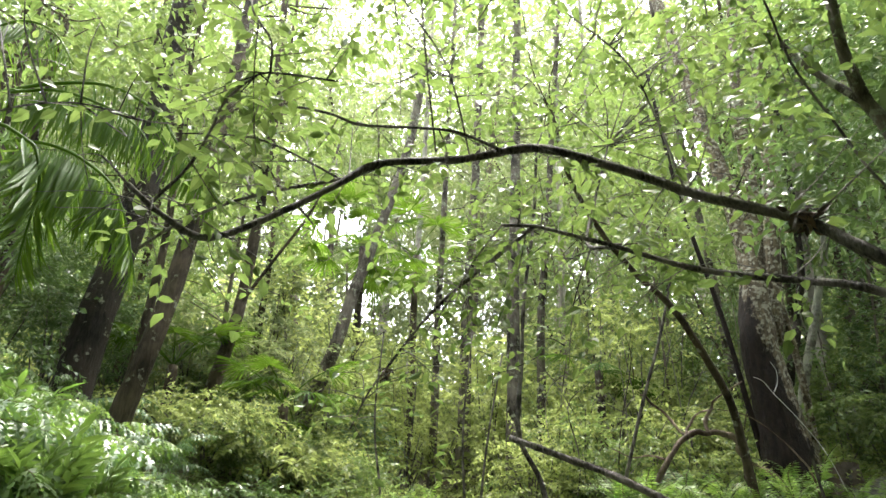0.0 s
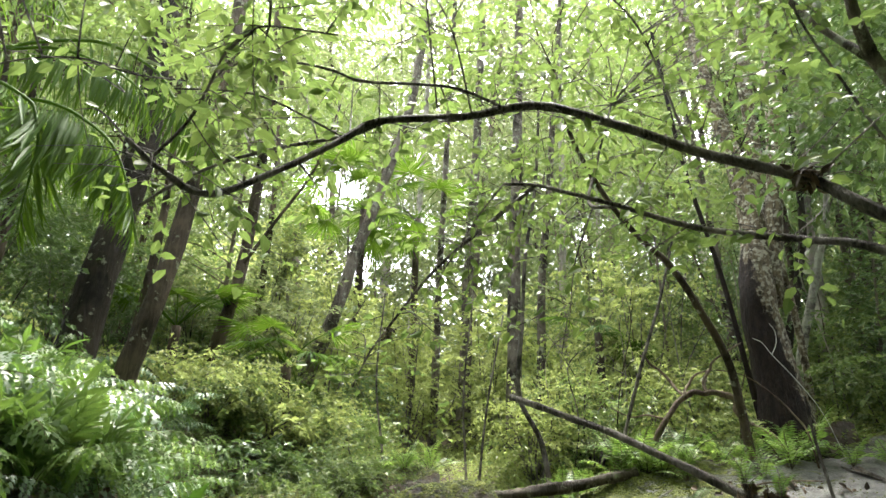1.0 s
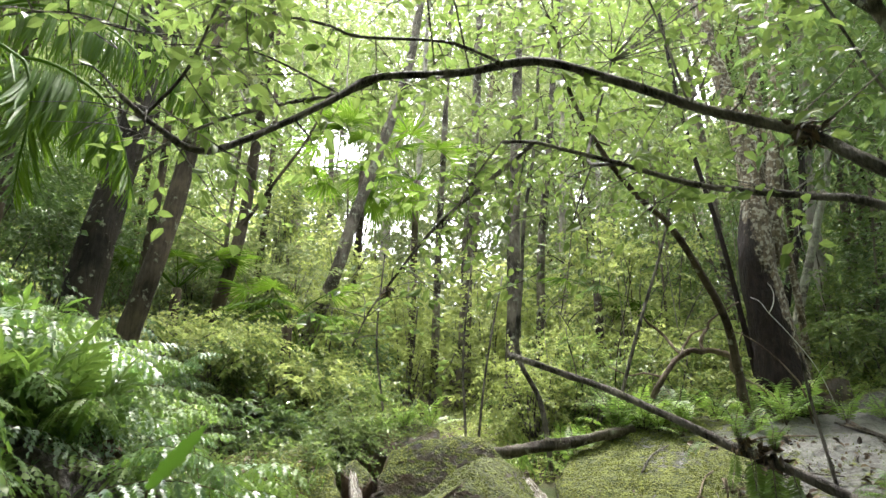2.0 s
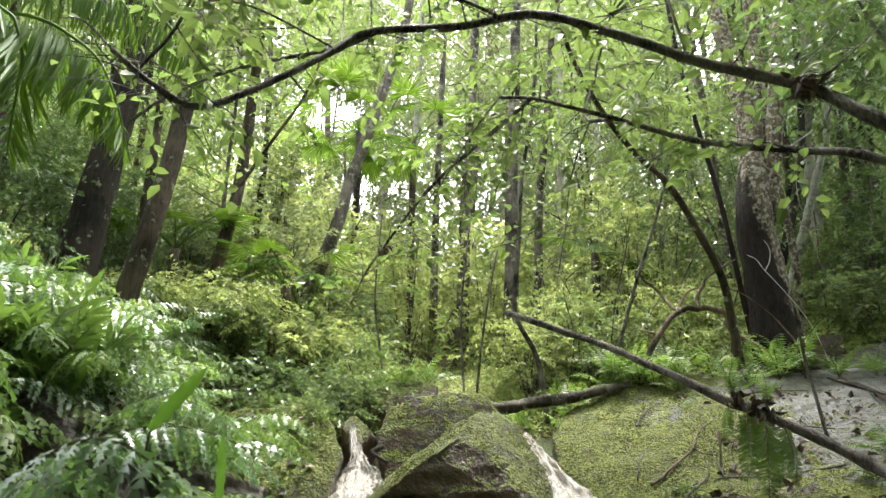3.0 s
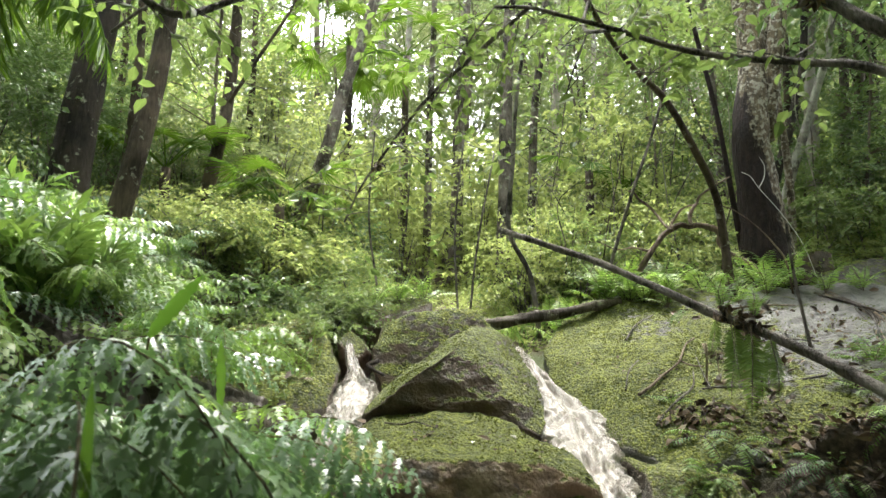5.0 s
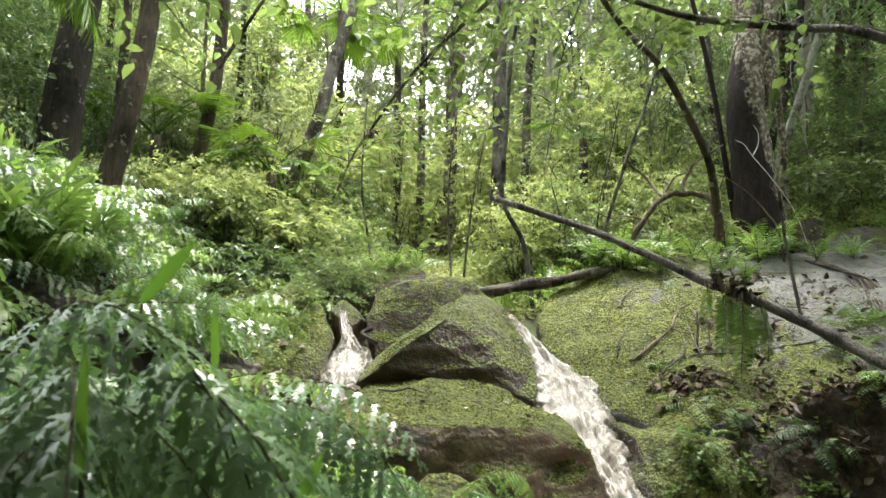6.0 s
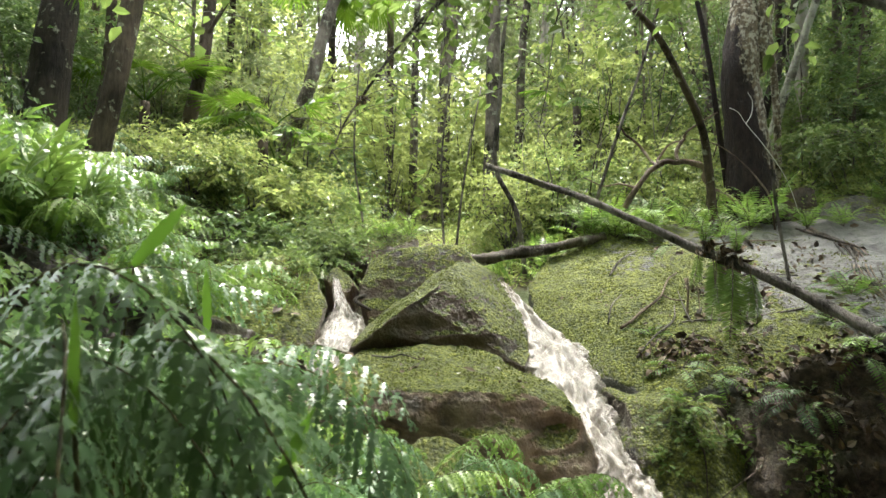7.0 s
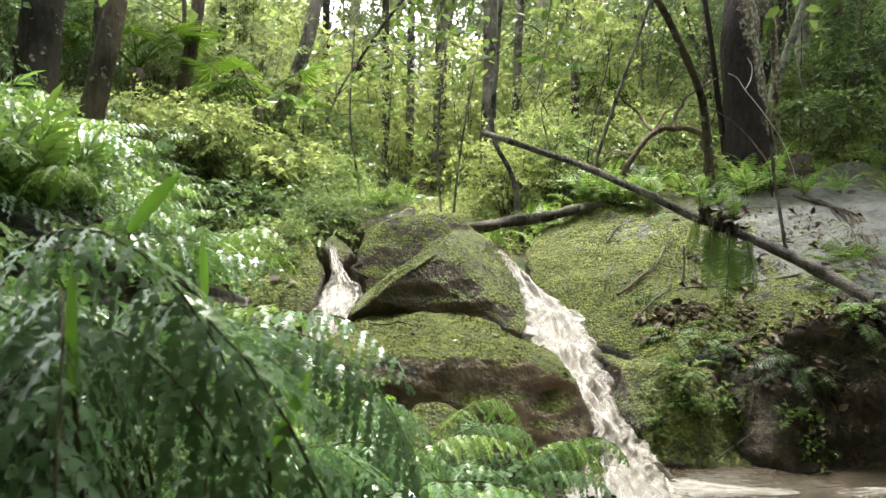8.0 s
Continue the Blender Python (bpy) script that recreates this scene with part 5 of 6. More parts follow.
def finger_frond(name, seed):
    """A glossy leaf cut into a few long fingers, on a thin stalk."""
    r = np.random.default_rng(seed)
    n = 5
    u = np.linspace(.38, .8, n)
    c = lambda t: np.stack([.42 * t, 0 * t, .42 * (.5 * t - .35 * t * t)], -1)
    tan = unit(c(u + .02) - c(u - .02))
    P, D, L = [c(u[-1:] + .03)], [tan[-1:]], [np.array([.15])]
    for s in (1, -1):
        P.append(c(u) + 0)
        D.append(np.array([0, float(s), 0]) + tan * .75 + r.normal(size=(n, 3)) * .08)
        L.append(.125 * np.array([.85, 1, 1, .95, .85]))
    P, D, L = [np.concatenate(v) for v in (P, D, L)]
    me = leaf_mesh(name, P, D, np.tile([0, 0, 1.0], (len(P), 1)) + r.normal(size=P.shape) * .1, L, .11, True, .15, .3)
    v, f, caps = tube_data(c(np.linspace(0, .85, 6)), .003, .004, 4, 2)
    both = bpy.data.meshes.new(name)
    co = np.empty(len(me.vertices) * 3, np.float32)
    me.vertices.foreach_get("co", co)
    tri = [tuple(p.vertices) for p in me.polygons]
    o = len(me.vertices)
    both.from_pydata(co.reshape(-1, 3).tolist() + v.tolist(), [], tri + (f + o).tolist())
    both.materials.append(FERN)
    bpy.data.meshes.remove(me)
    return both


def cut_frond(name, length, pairs, reach, rise, bend, seed, mat, lobes=8, lobe=.014, start=.2, hang=.6):
    """An arching frond, rising from the root towards +x and bending over; its hanging pinnae are cut almost to the rib into toothed lobes."""
    r = np.random.default_rng(seed)
    s = np.linspace(0, 1, 61)
    ang = radians(rise) - bend * s ** 1.4
    line = np.stack([np.cumsum(np.cos(ang)), 2.0 * np.sin(s * 2.4 + seed) * s, np.cumsum(np.sin(ang))], -1) / 61 * length
    ax = lambda t: np.stack([np.interp(t, s, line[:, k]) for k in range(3)], -1)
    u = start + (1 - start) * (np.linspace(0, 1, pairs) ** .93)
    base, tan = ax(u), unit(ax(np.minimum(u + .03, 1)) - ax(u - .03))
    down = np.array([0, 0, 1.0])
    V, F = [], []
    for i in range(pairs):
        q = (u[i] - start) / (1 - start)
        wide = reach * min(1, .6 + 1.6 * q) * (1.02 - q) ** .6
        for e in (1, -1):
            side = np.array([0, float(e), 0])
            d = unit(side + tan[i] * r.uniform(.3, .6) - down * hang * r.uniform(.5, 1.4) + r.normal(size=3) * .1)
            w, sag = wide * r.uniform(.8, 1.12), hang * r.uniform(.3, 1.1)
            n = max(3, int(round(lobes * wide / reach)))
            g = np.linspace(0, 1, n + 1)
            mid = base[i] + tan[i] * r.normal() * .003 + d * (g * w)[:, None] - down * (g ** 2 * w * sag)[:, None]
            across = tan[i] + r.normal(size=3) * .22
            across = unit(across - d * (across @ d))
            top = np.cross(across, d) * e
            o = len(V)
            V += list(mid)
            for h in (1, -1):
                for k in range(n):
                    ll = lobe * (.55 + .45 * wide / reach) * (1.06 - g[k]) ** .45 * r.uniform(.7, 1.25)
                    a = (across * h + d * r.uniform(.45, 1.0) + top * r.normal() * .22) * ll
                    st, dip = mid[k + 1] - mid[k], top * ll * r.uniform(-.05, .45)
                    m = len(V)
                    V += [mid[k] + st * .1 + a * .6 + top * ll * .08, mid[k] + st * .5 + a * 1.3 - dip, mid[k] + st * .72 + a * .5 + top * ll * .08]
                    tri = [(o + k, m, m + 2), (o + k, m + 2, o + k + 1), (m, m + 1, m + 2)]
                    F += tri if h < 0 else [t[::-1] for t in tri]
    v, f, caps = tube_data(ax(np.linspace(0, 1, 9)), .0022, .0008, 4, 2)
    me = bpy.data.meshes.new(name)
    o = len(V)
    me.from_pydata([tuple(p) for p in V] + v.tolist(), [], F + (f + o).tolist())
    me.materials.append(mat)
    me.materials.append(STALK)
    me.polygons.foreach_set("material_index", [0] * len(F) + [1] * len(f))
    me.polygons.foreach_set("use_smooth", [True] * (len(F) + len(f)))
    return me


STALK = bark_material("fern_stalk", (0.03, 0.028, 0.01), (0.11, 0.10, 0.035), 30)
TALL = [cut_frond("frond", .82, 25, .115, e, b, 110 + i, FERN_NEAR, 17, .0078, .34, .8) for i, (e, b) in enumerate(((80, 2.7), (86, 3.0), (74, 2.5), (90, 3.1), (82, 2.4)))]
TALL_GREEN = [cut_frond("frond", .74, 23, .11, e, b, 130 + i, (FERN, FERN_NEAR)[i % 2], 12, .011, .3, .7) for i, (e, b) in enumerate(((78, 2.3), (84, 2.7), (70, 2.0), (80, 2.9)))]
NEAR = [cut_frond("frond", .56, 18, .105, e, b, 90 + i, FERN_NEAR, 10, .012) for i, (e, b) in enumerate(((60, 1.7), (70, 2.1), (78, 2.5), (50, 1.6), (74, 2.8)))]
NEAR_GREEN = [cut_frond("frond", .56, 17, .105, e, b, 96 + i, FERN, 10, .012) for i, (e, b) in enumerate(((58, 1.5), (66, 2.0), (74, 2.4), (45, 1.2)))]
FINGER = [finger_frond("frond", 70 + i) for i in range(3)]
ARCHED = [cut_frond("frond", .62, 17, .13, e, b, i, FERN, 9, .015) for i, (e, b) in enumerate(((66, 1.7), (74, 2.1), (80, 2.5), (55, 1.5)))]
ARCHED_BLUE = [cut_frond("frond", .62, 17, .13, e, b, 40 + i, FERN_NEAR, 9, .015) for i, (e, b) in enumerate(((66, 1.7), (74, 2.1), (80, 2.5), (55, 1.5)))]
ARCHED_LIGHT = [cut_frond("frond", .6, 16, .12, e, b, 30 + i, FERN_BRIGHT, 9, .015) for i, (e, b) in enumerate(((66, 1.7), (74, 2.1), (58, 2.0)))]
HANG = [frond_mesh("frond", .5, 28, .075, a, 50 + i, pinna_w=.075, mat=FERN_BRIGHT) for i, a in enumerate((.1, .25, -.1))]
SWORD_SHADED = [frond_mesh("frond", .55, 17, .08, a, 20 + i, pinna_w=.095, mat=FERN_SHADED) for i, a in enumerate((.6, .85, .4))]
SWORD_BRIGHT = [frond_mesh("frond", .55, 17, .08, a, 25 + i, pinna_w=.11, mat=FERN_BRIGHT) for i, a in enumerate((.6, .85, .4))]
SWORD = [frond_mesh("frond", .55, 17, .08, a, 10 + i, pinna_w=.095) for i, a in enumerate((.6, .85, .4))]


def fern(x, y, z, fronds, size, seed, kinds, lean=None, label="lush green fern", group="ferns on the bank", tilt=(5, 55), spread=75):
    r = np.random.default_rng(seed)
    root = thing("fern", (x, y, z), label, "fern", group)
    for i in range(fronds):
        a = 360 * i / fronds + r.uniform(-25, 25) if lean is None else lean + r.uniform(-spread, spread)
        ob = new("frond", kinds[r.integers(len(kinds))])
        under(ob, root)
        ob.matrix_basis = Matrix.Translation((x, y, z)) @ pose(0, 0, 0, r.uniform(-18, 18), -r.uniform(*tilt), a) @ Matrix.Scale(size * r.uniform(.75, 1.15), 4)
    return root


r = np.random.default_rng(31)
bank = [(-.85, 3.3, 9), (-1.0, 3.7, 9), (-.42, 2.0, 9), (-.5, 2.3, 9), (-.55, 2.65, 9), (-.75, 2.95, 9), (-1.0, 2.1, 10)]
while len(bank) < 74:
    x, y = r.uniform(-3.0, -.4), r.uniform(1.5, 5.4)
    if x < np.interp(y, [1, 2, 2.6, 3.2, 4.4], [-.4, -.55, -.75, -1.2, -1.8]) and x > -.62 * y - .6 and all((x - p) ** 2 + (y - q) ** 2 > .24 ** 2 for p, q, _ in bank):
        bank.append((x, y, int(r.integers(7, 11))))
for i, (x, y, n) in enumerate(bank):
    fern(x, y, on_ground(x, y), n, r.uniform(.8, 1.2), 500 + i, (ARCHED, ARCHED_BLUE, ARCHED, ARCHED_LIGHT)[i % 4], label="lush arching " + ("yellow-green" if i % 4 == 3 else "deep green") + " wet fern on the creek bank", tilt=(-14, 12))
# the nearest crown, its tips arching over before the bank
for i, (x, y, z, n, size, lean, spread) in enumerate([(-.28, 1.2, .55, 11, 1.14, -110, 70), (-.46, 1.16, .57, 10, 1.12, -95, 80), (-.3, 1.14, .52, 9, 1.1, -125, 60), (-.62, 1.28, .60, 10, 1.08, -90, 95), (-.4, 1.36, .52, 12, 1.14, -100, 90), (-.78, 1.42, .60, 12, 1.0, -80, 120), (-.2, 1.3, .34, 10, .95, -80, 70), (-.1, 1.45, .25, 9, .9, -60, 80)]):
    fern(x, y, z, n, size, 540 + i, TALL, lean, "big wet blue-green fern with cut, curled lobes", "near ferns", (-10, 8), spread)
for i, (x, y, z, lean) in enumerate([(-.2, 1.5, .30, 0), (-.1, 1.55, .28, -10), (.05, 1.8, .2, 10), (.15, 1.75, .2, -20), (.22, 1.6, .22, 0), (.4, 1.45, .18, 0), (.48, 1.3, .14, -60), (-.3, 2.1, .2, 20), (.0, 2.0, .15, 30), (.55, 1.5, .1, 0), (.62, 1.35, .08, -30), (.3, 1.5, .2, 20), (.2, 1.4, .22, -70), (-.05, 1.4, .26, -60)]):
    fern(x, y, z, 7, .72, 560 + i, (NEAR, NEAR_GREEN)[i % 2], lean, "wet cut-leaved fern leaning over the pool", "near ferns", (-22, 8), 80)
for i, (x, y, z) in enumerate([(-.95, 1.9, .62), (-.75, 1.85, .55), (-.58, 1.8, .45), (-.42, 1.85, .4), (-.3, 1.95, .34), (-1.0, 1.8, .65), (-.15, 1.8, .26), (-.7, 2.15, .6), (-.5, 2.15, .5)]):
    fern(x, y, z, 9, r.uniform(.85, 1.05), 580 + i, (NEAR, ARCHED_BLUE, NEAR_GREEN)[i % 3], 40, "tall wet cut-leaved fern on the bank", "near ferns", (-16, 10), 130)
for i, (x, y, z, n, kinds, size) in enumerate([(-1.02, 2.08, 1.1, 9, ARCHED, .75), (-.84, 2.2, .98, 8, ARCHED_BLUE, .75), (-1.04, 2.12, 1.12, 15, FINGER, .68), (-1.16, 2.1, 1.11, 16, FINGER, .74), (-1.1, 2.3, 1.14, 16, FINGER, .76), (-.62, 2.35, .9, 8, ARCHED, .75), (-.7, 2.65, .9, 8, ARCHED_LIGHT, .75), (-1.1, 2.4, 1.1, 9, ARCHED, .9), (-1.35, 2.3, 1.04, 9, ARCHED, .95), (-.96, 2.3, 1.1, 14, FINGER, .62)]):
    fern(x, y, z, n, size, 770 + i, kinds, None, "glossy finger-leaved fern on the bank rock" if kinds is FINGER else "wet green fern rooted on the bank rock", tilt=(28, 72) if kinds is FINGER else (-16, 8))
for i, (x, y) in enumerate([(-.62, 3.05), (-.66, 3.4), (-.74, 3.7), (-.55, 2.8)]):
    fern(x, y, on_ground(x, y), 8, r.uniform(.7, .9), 750 + i, ARCHED_LIGHT, None, "yellow-green fern beside the falling water", tilt=(-20, 10))
for i, (x, y, z, size) in enumerate([(-.3, 2.2, .26, .95), (-.14, 2.25, .26, 1.0), (.0, 2.2, .25, .95), (.1, 2.1, .25, .85), (.25, 2.05, .24, .85), (.36, 1.95, .22, .75), (-.1, 1.95, .26, .9), (.08, 1.8, .24, .85), (.24, 1.75, .22, .8), (.4, 1.65, .2, .75), (-.02, 1.6, .28, .85), (.16, 1.5, .24, .85), (.34, 1.45, .2, .8), (.5, 1.5, .18, .75), (.02, 1.35, .28, .85), (.22, 1.3, .22, .8)]):
    fern(x, y, z, 8, size * r.uniform(.9, 1.08), 592 + i, (TALL_GREEN, NEAR_GREEN, TALL_GREEN, NEAR)[i % 4], None if i % 2 else 0, "bright wet cut-leaved fern on the hidden stone", "near ferns", (-22, 6), 120)
fern(.0, 1.14, .44, 5, .95, 617, TALL, -8, "big wet fern reaching low over the pool", "near ferns", (-40, -26), 26)
for i, (x, y, z, n, size) in enumerate([(1.68, 4.2, 1.22, 2, .6), (1.75, 4.14, 1.2, 3, 1.0), (1.82, 4.08, 1.16, 4, 1.1), (1.90, 4.02, 1.12, 3, .85)]):
    fern(x, y, z, n, size, 690 + 10 * i, HANG, -95, "sword fern hanging from the broken branch", "hanging ferns", (-88, -66), 40)
fern(1.72, 4.2, 1.25, 7, .6, 693, SWORD, None, "upright tuft of sword fern on the broken branch", "hanging ferns", (25, 75))
fern(1.86, 4.1, 1.19, 6, .5, 697, SWORD, None, "upright tuft of sword fern on the broken branch", "hanging ferns", (25, 75))
for i, (x, y, n, size, kinds, tilt) in enumerate([(1.46, 4.36, 7, .42, SWORD, (5, 40)), (1.51, 4.0, 9, .6, SWORD, (-40, 20)), (1.62, 3.86, 7, .5, SWORD, (-45, 10)), (2.5, 4.15, 8, .6, SWORD_BRIGHT, (-10, 45)), (2.72, 4.4, 9, .65, SWORD, (0, 50)), (2.35, 3.65, 9, .6, SWORD_BRIGHT, (-50, 20)), (2.85, 4.5, 8, .6, SWORD_BRIGHT, (5, 55))]):
    fern(x, y, {0: .69, 1: .56, 2: .53, 3: .78, 4: .92, 5: .68, 6: .95}[i], n, size, 820 + i, kinds, -90 if i in (1, 2, 5) else None, "small green fern rooted in litter on the slab", "slab ferns", tilt, 100)
fern(1.62, 4.36, 1.26, 3, .55, 830, SWORD, 200, "dark fern frond drooping beside the broken branch", "hanging ferns", (-35, -15), 25)
fern(1.42, 3.66, .40, 9, .5, 691, SWORD, -90, "small fern on the slab's lip", "hanging ferns", (-45, 30), 110)
fern(2.3, 3.62, .5, 7, .6, 692, SWORD, -90, "sword fern drooping from the slab's lip", "hanging ferns", (-70, -20))
fern(2.05, 3.6, .42, 6, .45, 694, SWORD, -90, "small fern on the slab's lip", "hanging ferns", (-50, 20), 100)
for i in range(46):
    x, y = r.uniform(-2.6, -.35), r.uniform(2.0, 4.4)
    if x < np.interp(y, [1, 2, 2.6, 3.2, 4.4], [-.35, -.45, -.65, -1.1, -1.7]) and x > -.62 * y - .5:
        fern(x, y, on_ground(x, y) + .08, 11, r.uniform(.5, .75), 720 + i, FINGER, label="glossy finger-leaved fern on the bank", group="finger ferns", tilt=(20, 80))


# ---- palms ----
def palm_frond(parent, pts, leaflet, count, seed, hang=0.8, single=False):
    r = np.random.default_rng(seed)
    fr = part("frond", tube("frond", pts, .014, .004, 6, 5), PALM, parent)
    c = spline(pts, 20)
    idx = np.linspace(6, len(c) - 1, count).astype(int)
    base, tan = c[idx], unit(np.gradient(c, axis=0))[idx]
    ll = leaflet * np.sin(np.linspace(.5, 2.85, count))
    out = []
    for s in (1, -1):
        side = unit(np.cross(tan, np.array([0, 0, 1.0]))) * s
        d = unit(side * .7 + tan * .45 - np.array([0, 0, hang]) + r.normal(size=base.shape) * .06)
        out.append((base, d, side * .3 + tan * .6 + r.normal(size=base.shape) * .2, ll))
    a = [np.concatenate(v) for v in zip(*out)]
    if single:
        for i in range(len(a[0])):
            me = leaf_mesh("leaflet", *[v[i:i + 1] for v in a], ratio=.032, fine=True, fold=.3, droop=.16)
            me.materials.append(PALM)
            ob = new("leaflet", me)
            ob.parent = fr
        return fr
    me = leaf_mesh("leaflets", *a, ratio=.032, fine=True, fold=.3, droop=.16)
    ob = tagged(new("leaflets", me), kind="stuff")
    me.materials.append(PALM)
    ob.parent = fr
    ob.matrix_parent_inverse = Matrix.Identity(4)
    return fr


pz = on_ground(-3.3, 3.2)
palm = thing("palm", (-3.3, 3.2, pz), "feather palm with arching drooping fronds", "palm")
part("trunk", tube("trunk", [(-3.3, 3.2, pz - .1), (-3.3, 3.2, 2.0), (-3.25, 3.2, 2.9)], .09, .06, 12, 6), BARK_BROWN, palm)
palm_frond(palm, [(-3.25, 3.2, 2.85), (-2.9, 3.3, 3.1), (-2.64, 3.3, 3.16), (-2.21, 3.3, 3.14), (-2.02, 3.3, 3.09), (-1.88, 3.3, 3.01), (-1.74, 3.3, 2.90), (-1.65, 3.3, 2.77), (-1.57, 3.3, 2.59), (-1.5, 3.3, 2.37)], .54, 72, 1, 1.3, True)
palm_frond(palm, [(-3.25, 3.1, 2.85), (-2.8, 3.1, 3.1), (-2.4, 3.15, 3.18), (-2.16, 3.2, 3.08), (-2.09, 3.2, 2.99), (-2.04, 3.2, 2.84), (-2.03, 3.2, 2.67), (-2.03, 3.2, 2.47), (-2.02, 3.2, 2.32)], .44, 56, 2, .5, True)
palm_frond(palm, [(-3.25, 3.25, 2.9), (-3.1, 3.6, 3.6), (-2.79, 3.9, 3.93), (-2.54, 3.9, 3.92), (-2.27, 3.9, 3.82), (-2.08, 3.9, 3.71), (-1.93, 3.9, 3.57), (-1.85, 3.9, 3.38)], .5, 50, 3, 1.9, True)
palm_frond(palm, [(-3.25, 3.3, 2.9), (-3.0, 3.8, 3.8), (-2.5, 4.1, 4.15), (-2.09, 4.2, 4.01), (-1.89, 4.2, 3.76), (-1.76, 4.2, 3.59), (-1.65, 4.2, 3.44), (-1.56, 4.2, 3.30), (-1.51, 4.2, 3.11)], .42, 50, 4, 1.9, True)
palm_frond(palm, [(-3.25, 3.25, 2.9), (-3.2, 3.5, 3.7), (-3.01, 3.6, 4.13), (-2.76, 3.6, 4.26), (-2.52, 3.6, 4.17), (-2.33, 3.6, 3.91)], .45, 40, 5, 1.2, True)


def fan_palm(x, y, z, heads, seed, size=.42):
    r = np.random.default_rng(seed)
    g = on_ground(x, y)
    root = thing("fan_palm", (x, y, g), "cabbage palm with pleated fan leaves", "palm", "fan palms")
    part("trunk", tube("trunk", [(x, y, g - .1), (x, y, (g + z) / 2), (x, y, z)], .06, .05, 9, 4), BARK_BROWN, root)
    for i in range(heads):
        a, e = r.uniform(0, 6.28), r.uniform(-.3, .9)
        d = np.array([math.cos(a) * math.cos(e), math.sin(a) * math.cos(e), math.sin(e)])
        tip = np.array([x, y, z]) + d * size * 1.3
        side = unit(np.cross(d, [0, 0, 1.0]))
        fan = np.linspace(-1.7, 1.7, 26) + r.normal(size=26) * .03
        D = np.cos(fan)[:, None] * d + np.sin(fan)[:, None] * side - np.array([0, 0, .25])
        N = np.tile(np.cross(side, d), (26, 1))
        fr = part("stalk", tube("stalk", [(x, y, z), (np.array([x, y, z]) + tip) / 2 + np.array([0, 0, .05]), tip], .008, .006, 5, 3), PALM, root)
        me = leaf_mesh("fan", np.tile(tip, (26, 1)), D, N, size * r.uniform(.85, 1.1, 26) * (1 - .12 * np.abs(fan)), .026, True, .6, .3)
        me.materials.append(PALM)
        ob = new("fan", me)
        ob.parent = fr


for i, (x, y, z, n) in enumerate([(-1.6, 7.0, 2.45, 9), (-2.75, 6.9, 2.8, 8), (-1.3, 9.5, 5.3, 14), (-.55, 10.5, 5.6, 14), (1.9, 8.5, 3.2, 7)]):
    fan_palm(x, y, z, n, 40 + i, .42 if z < 4 else .6)


# ---- litter, grass and small things ----
from mathutils.bvhtree import BVHTree


def surface(names):
    """A sampler that finds the top of the named things under a point: place and normal."""
    trees = []
    for o in scene.objects:
        if o.type == "MESH" and o.name.split(".")[0] in names:
            trees.append(BVHTree.FromPolygons([tuple(v.co) for v in o.data.vertices], [tuple(p.vertices) for p in o.data.polygons]))

    def top(x, y, z=4.0):
        best = None
        for t in trees:
            h = t.ray_cast(Vector((x, y, z)), Vector((0, 0, -1)))
            if h[0] is not None and (best is None or h[0].z > best[0].z):
                best = h
        return (np.array(best[0]), np.array(best[1])) if best else (None, None)
    return top


top = surface({"boulder", "rock_slab", "earth_bank", "ground"})


def scatter(name, spots, spread, length, mat, label, category, seed, ratio=.3, lift=.004, flat=.25, fold=.3, droop=.2):
    """Flat-lying bits strewn on whatever is below; spots: (x, y, count)."""
    r = np.random.default_rng(seed)
    P, N = [], []
    for x, y, n in spots:
        for _ in range(n):
            p, nn = top(x + r.normal() * spread, y + r.normal() * spread * .8)
            if p is not None:
                P.append(p + nn * lift * r.uniform(.5, 4))
                N.append(nn)
    P, N = np.array(P), np.array(N)
    N = unit(N + r.normal(size=N.shape) * flat)
    D = np.cross(N, rand_dirs(len(N), r))
    me = leaf_mesh(name, P, D, N, length * r.uniform(.5, 1.3, len(P)), ratio, True, fold, droop)
    return tagged(part(name, me, mat), label, category, kind="stuff")


r = np.random.default_rng(17)
scatter("leaf_litter", [(r.uniform(2.0, 3.4), r.uniform(3.9, 5.6), 8) for _ in range(14)] + [(1.44, 4.17, 36), (1.55, 4.13, 48), (1.68, 4.11, 42), (1.88, 4.06, 36), (1.75, 3.72, 36), (1.93, 3.8, 54), (2.03, 3.64, 90), (2.2, 3.58, 96), (2.4, 3.56, 90), (2.6, 3.54, 84), (2.9, 3.48, 72), (1.9, 3.48, 36), (2.1, 3.44, 42), (2.4, 3.4, 42), (2.3, 3.9, 24), (2.5, 4.0, 30), (1.9, 4.5, 24), (2.05, 4.35, 24), (2.0, 4.85, 21), (2.6, 5.4, 24), (2.9, 5.2, 18), (-.9, 2.3, 30), (-.75, 2.45, 18)], .085, .058,
        LITTER, "brown dead leaves caught on the slab", "leaf litter", 1, flat=.6, fold=.5, droop=.35)
scatter("leaf_litter", [(r.uniform(-3.2, -.9), r.uniform(1.5, 6.5), 10) for _ in range(110)] + [(r.uniform(.6, 6), r.uniform(6.2, 9), 8) for _ in range(90)], .2, .075, LITTER, "brown dead leaves on the forest floor", "leaf litter", 2)
scatter("leaf_litter", [(.1, 3.8, 12), (.4, 3.6, 10), (-.2, 3.9, 9), (.6, 3.5, 6), (.2, 5.4, 10), (-1.1, 5.1, 20), (1.3, 5.0, 14), (1.5, 4.6, 14)], .16, .035, LITTER, "scraps of dead leaf on the mossy boulders", "leaf litter", 3)
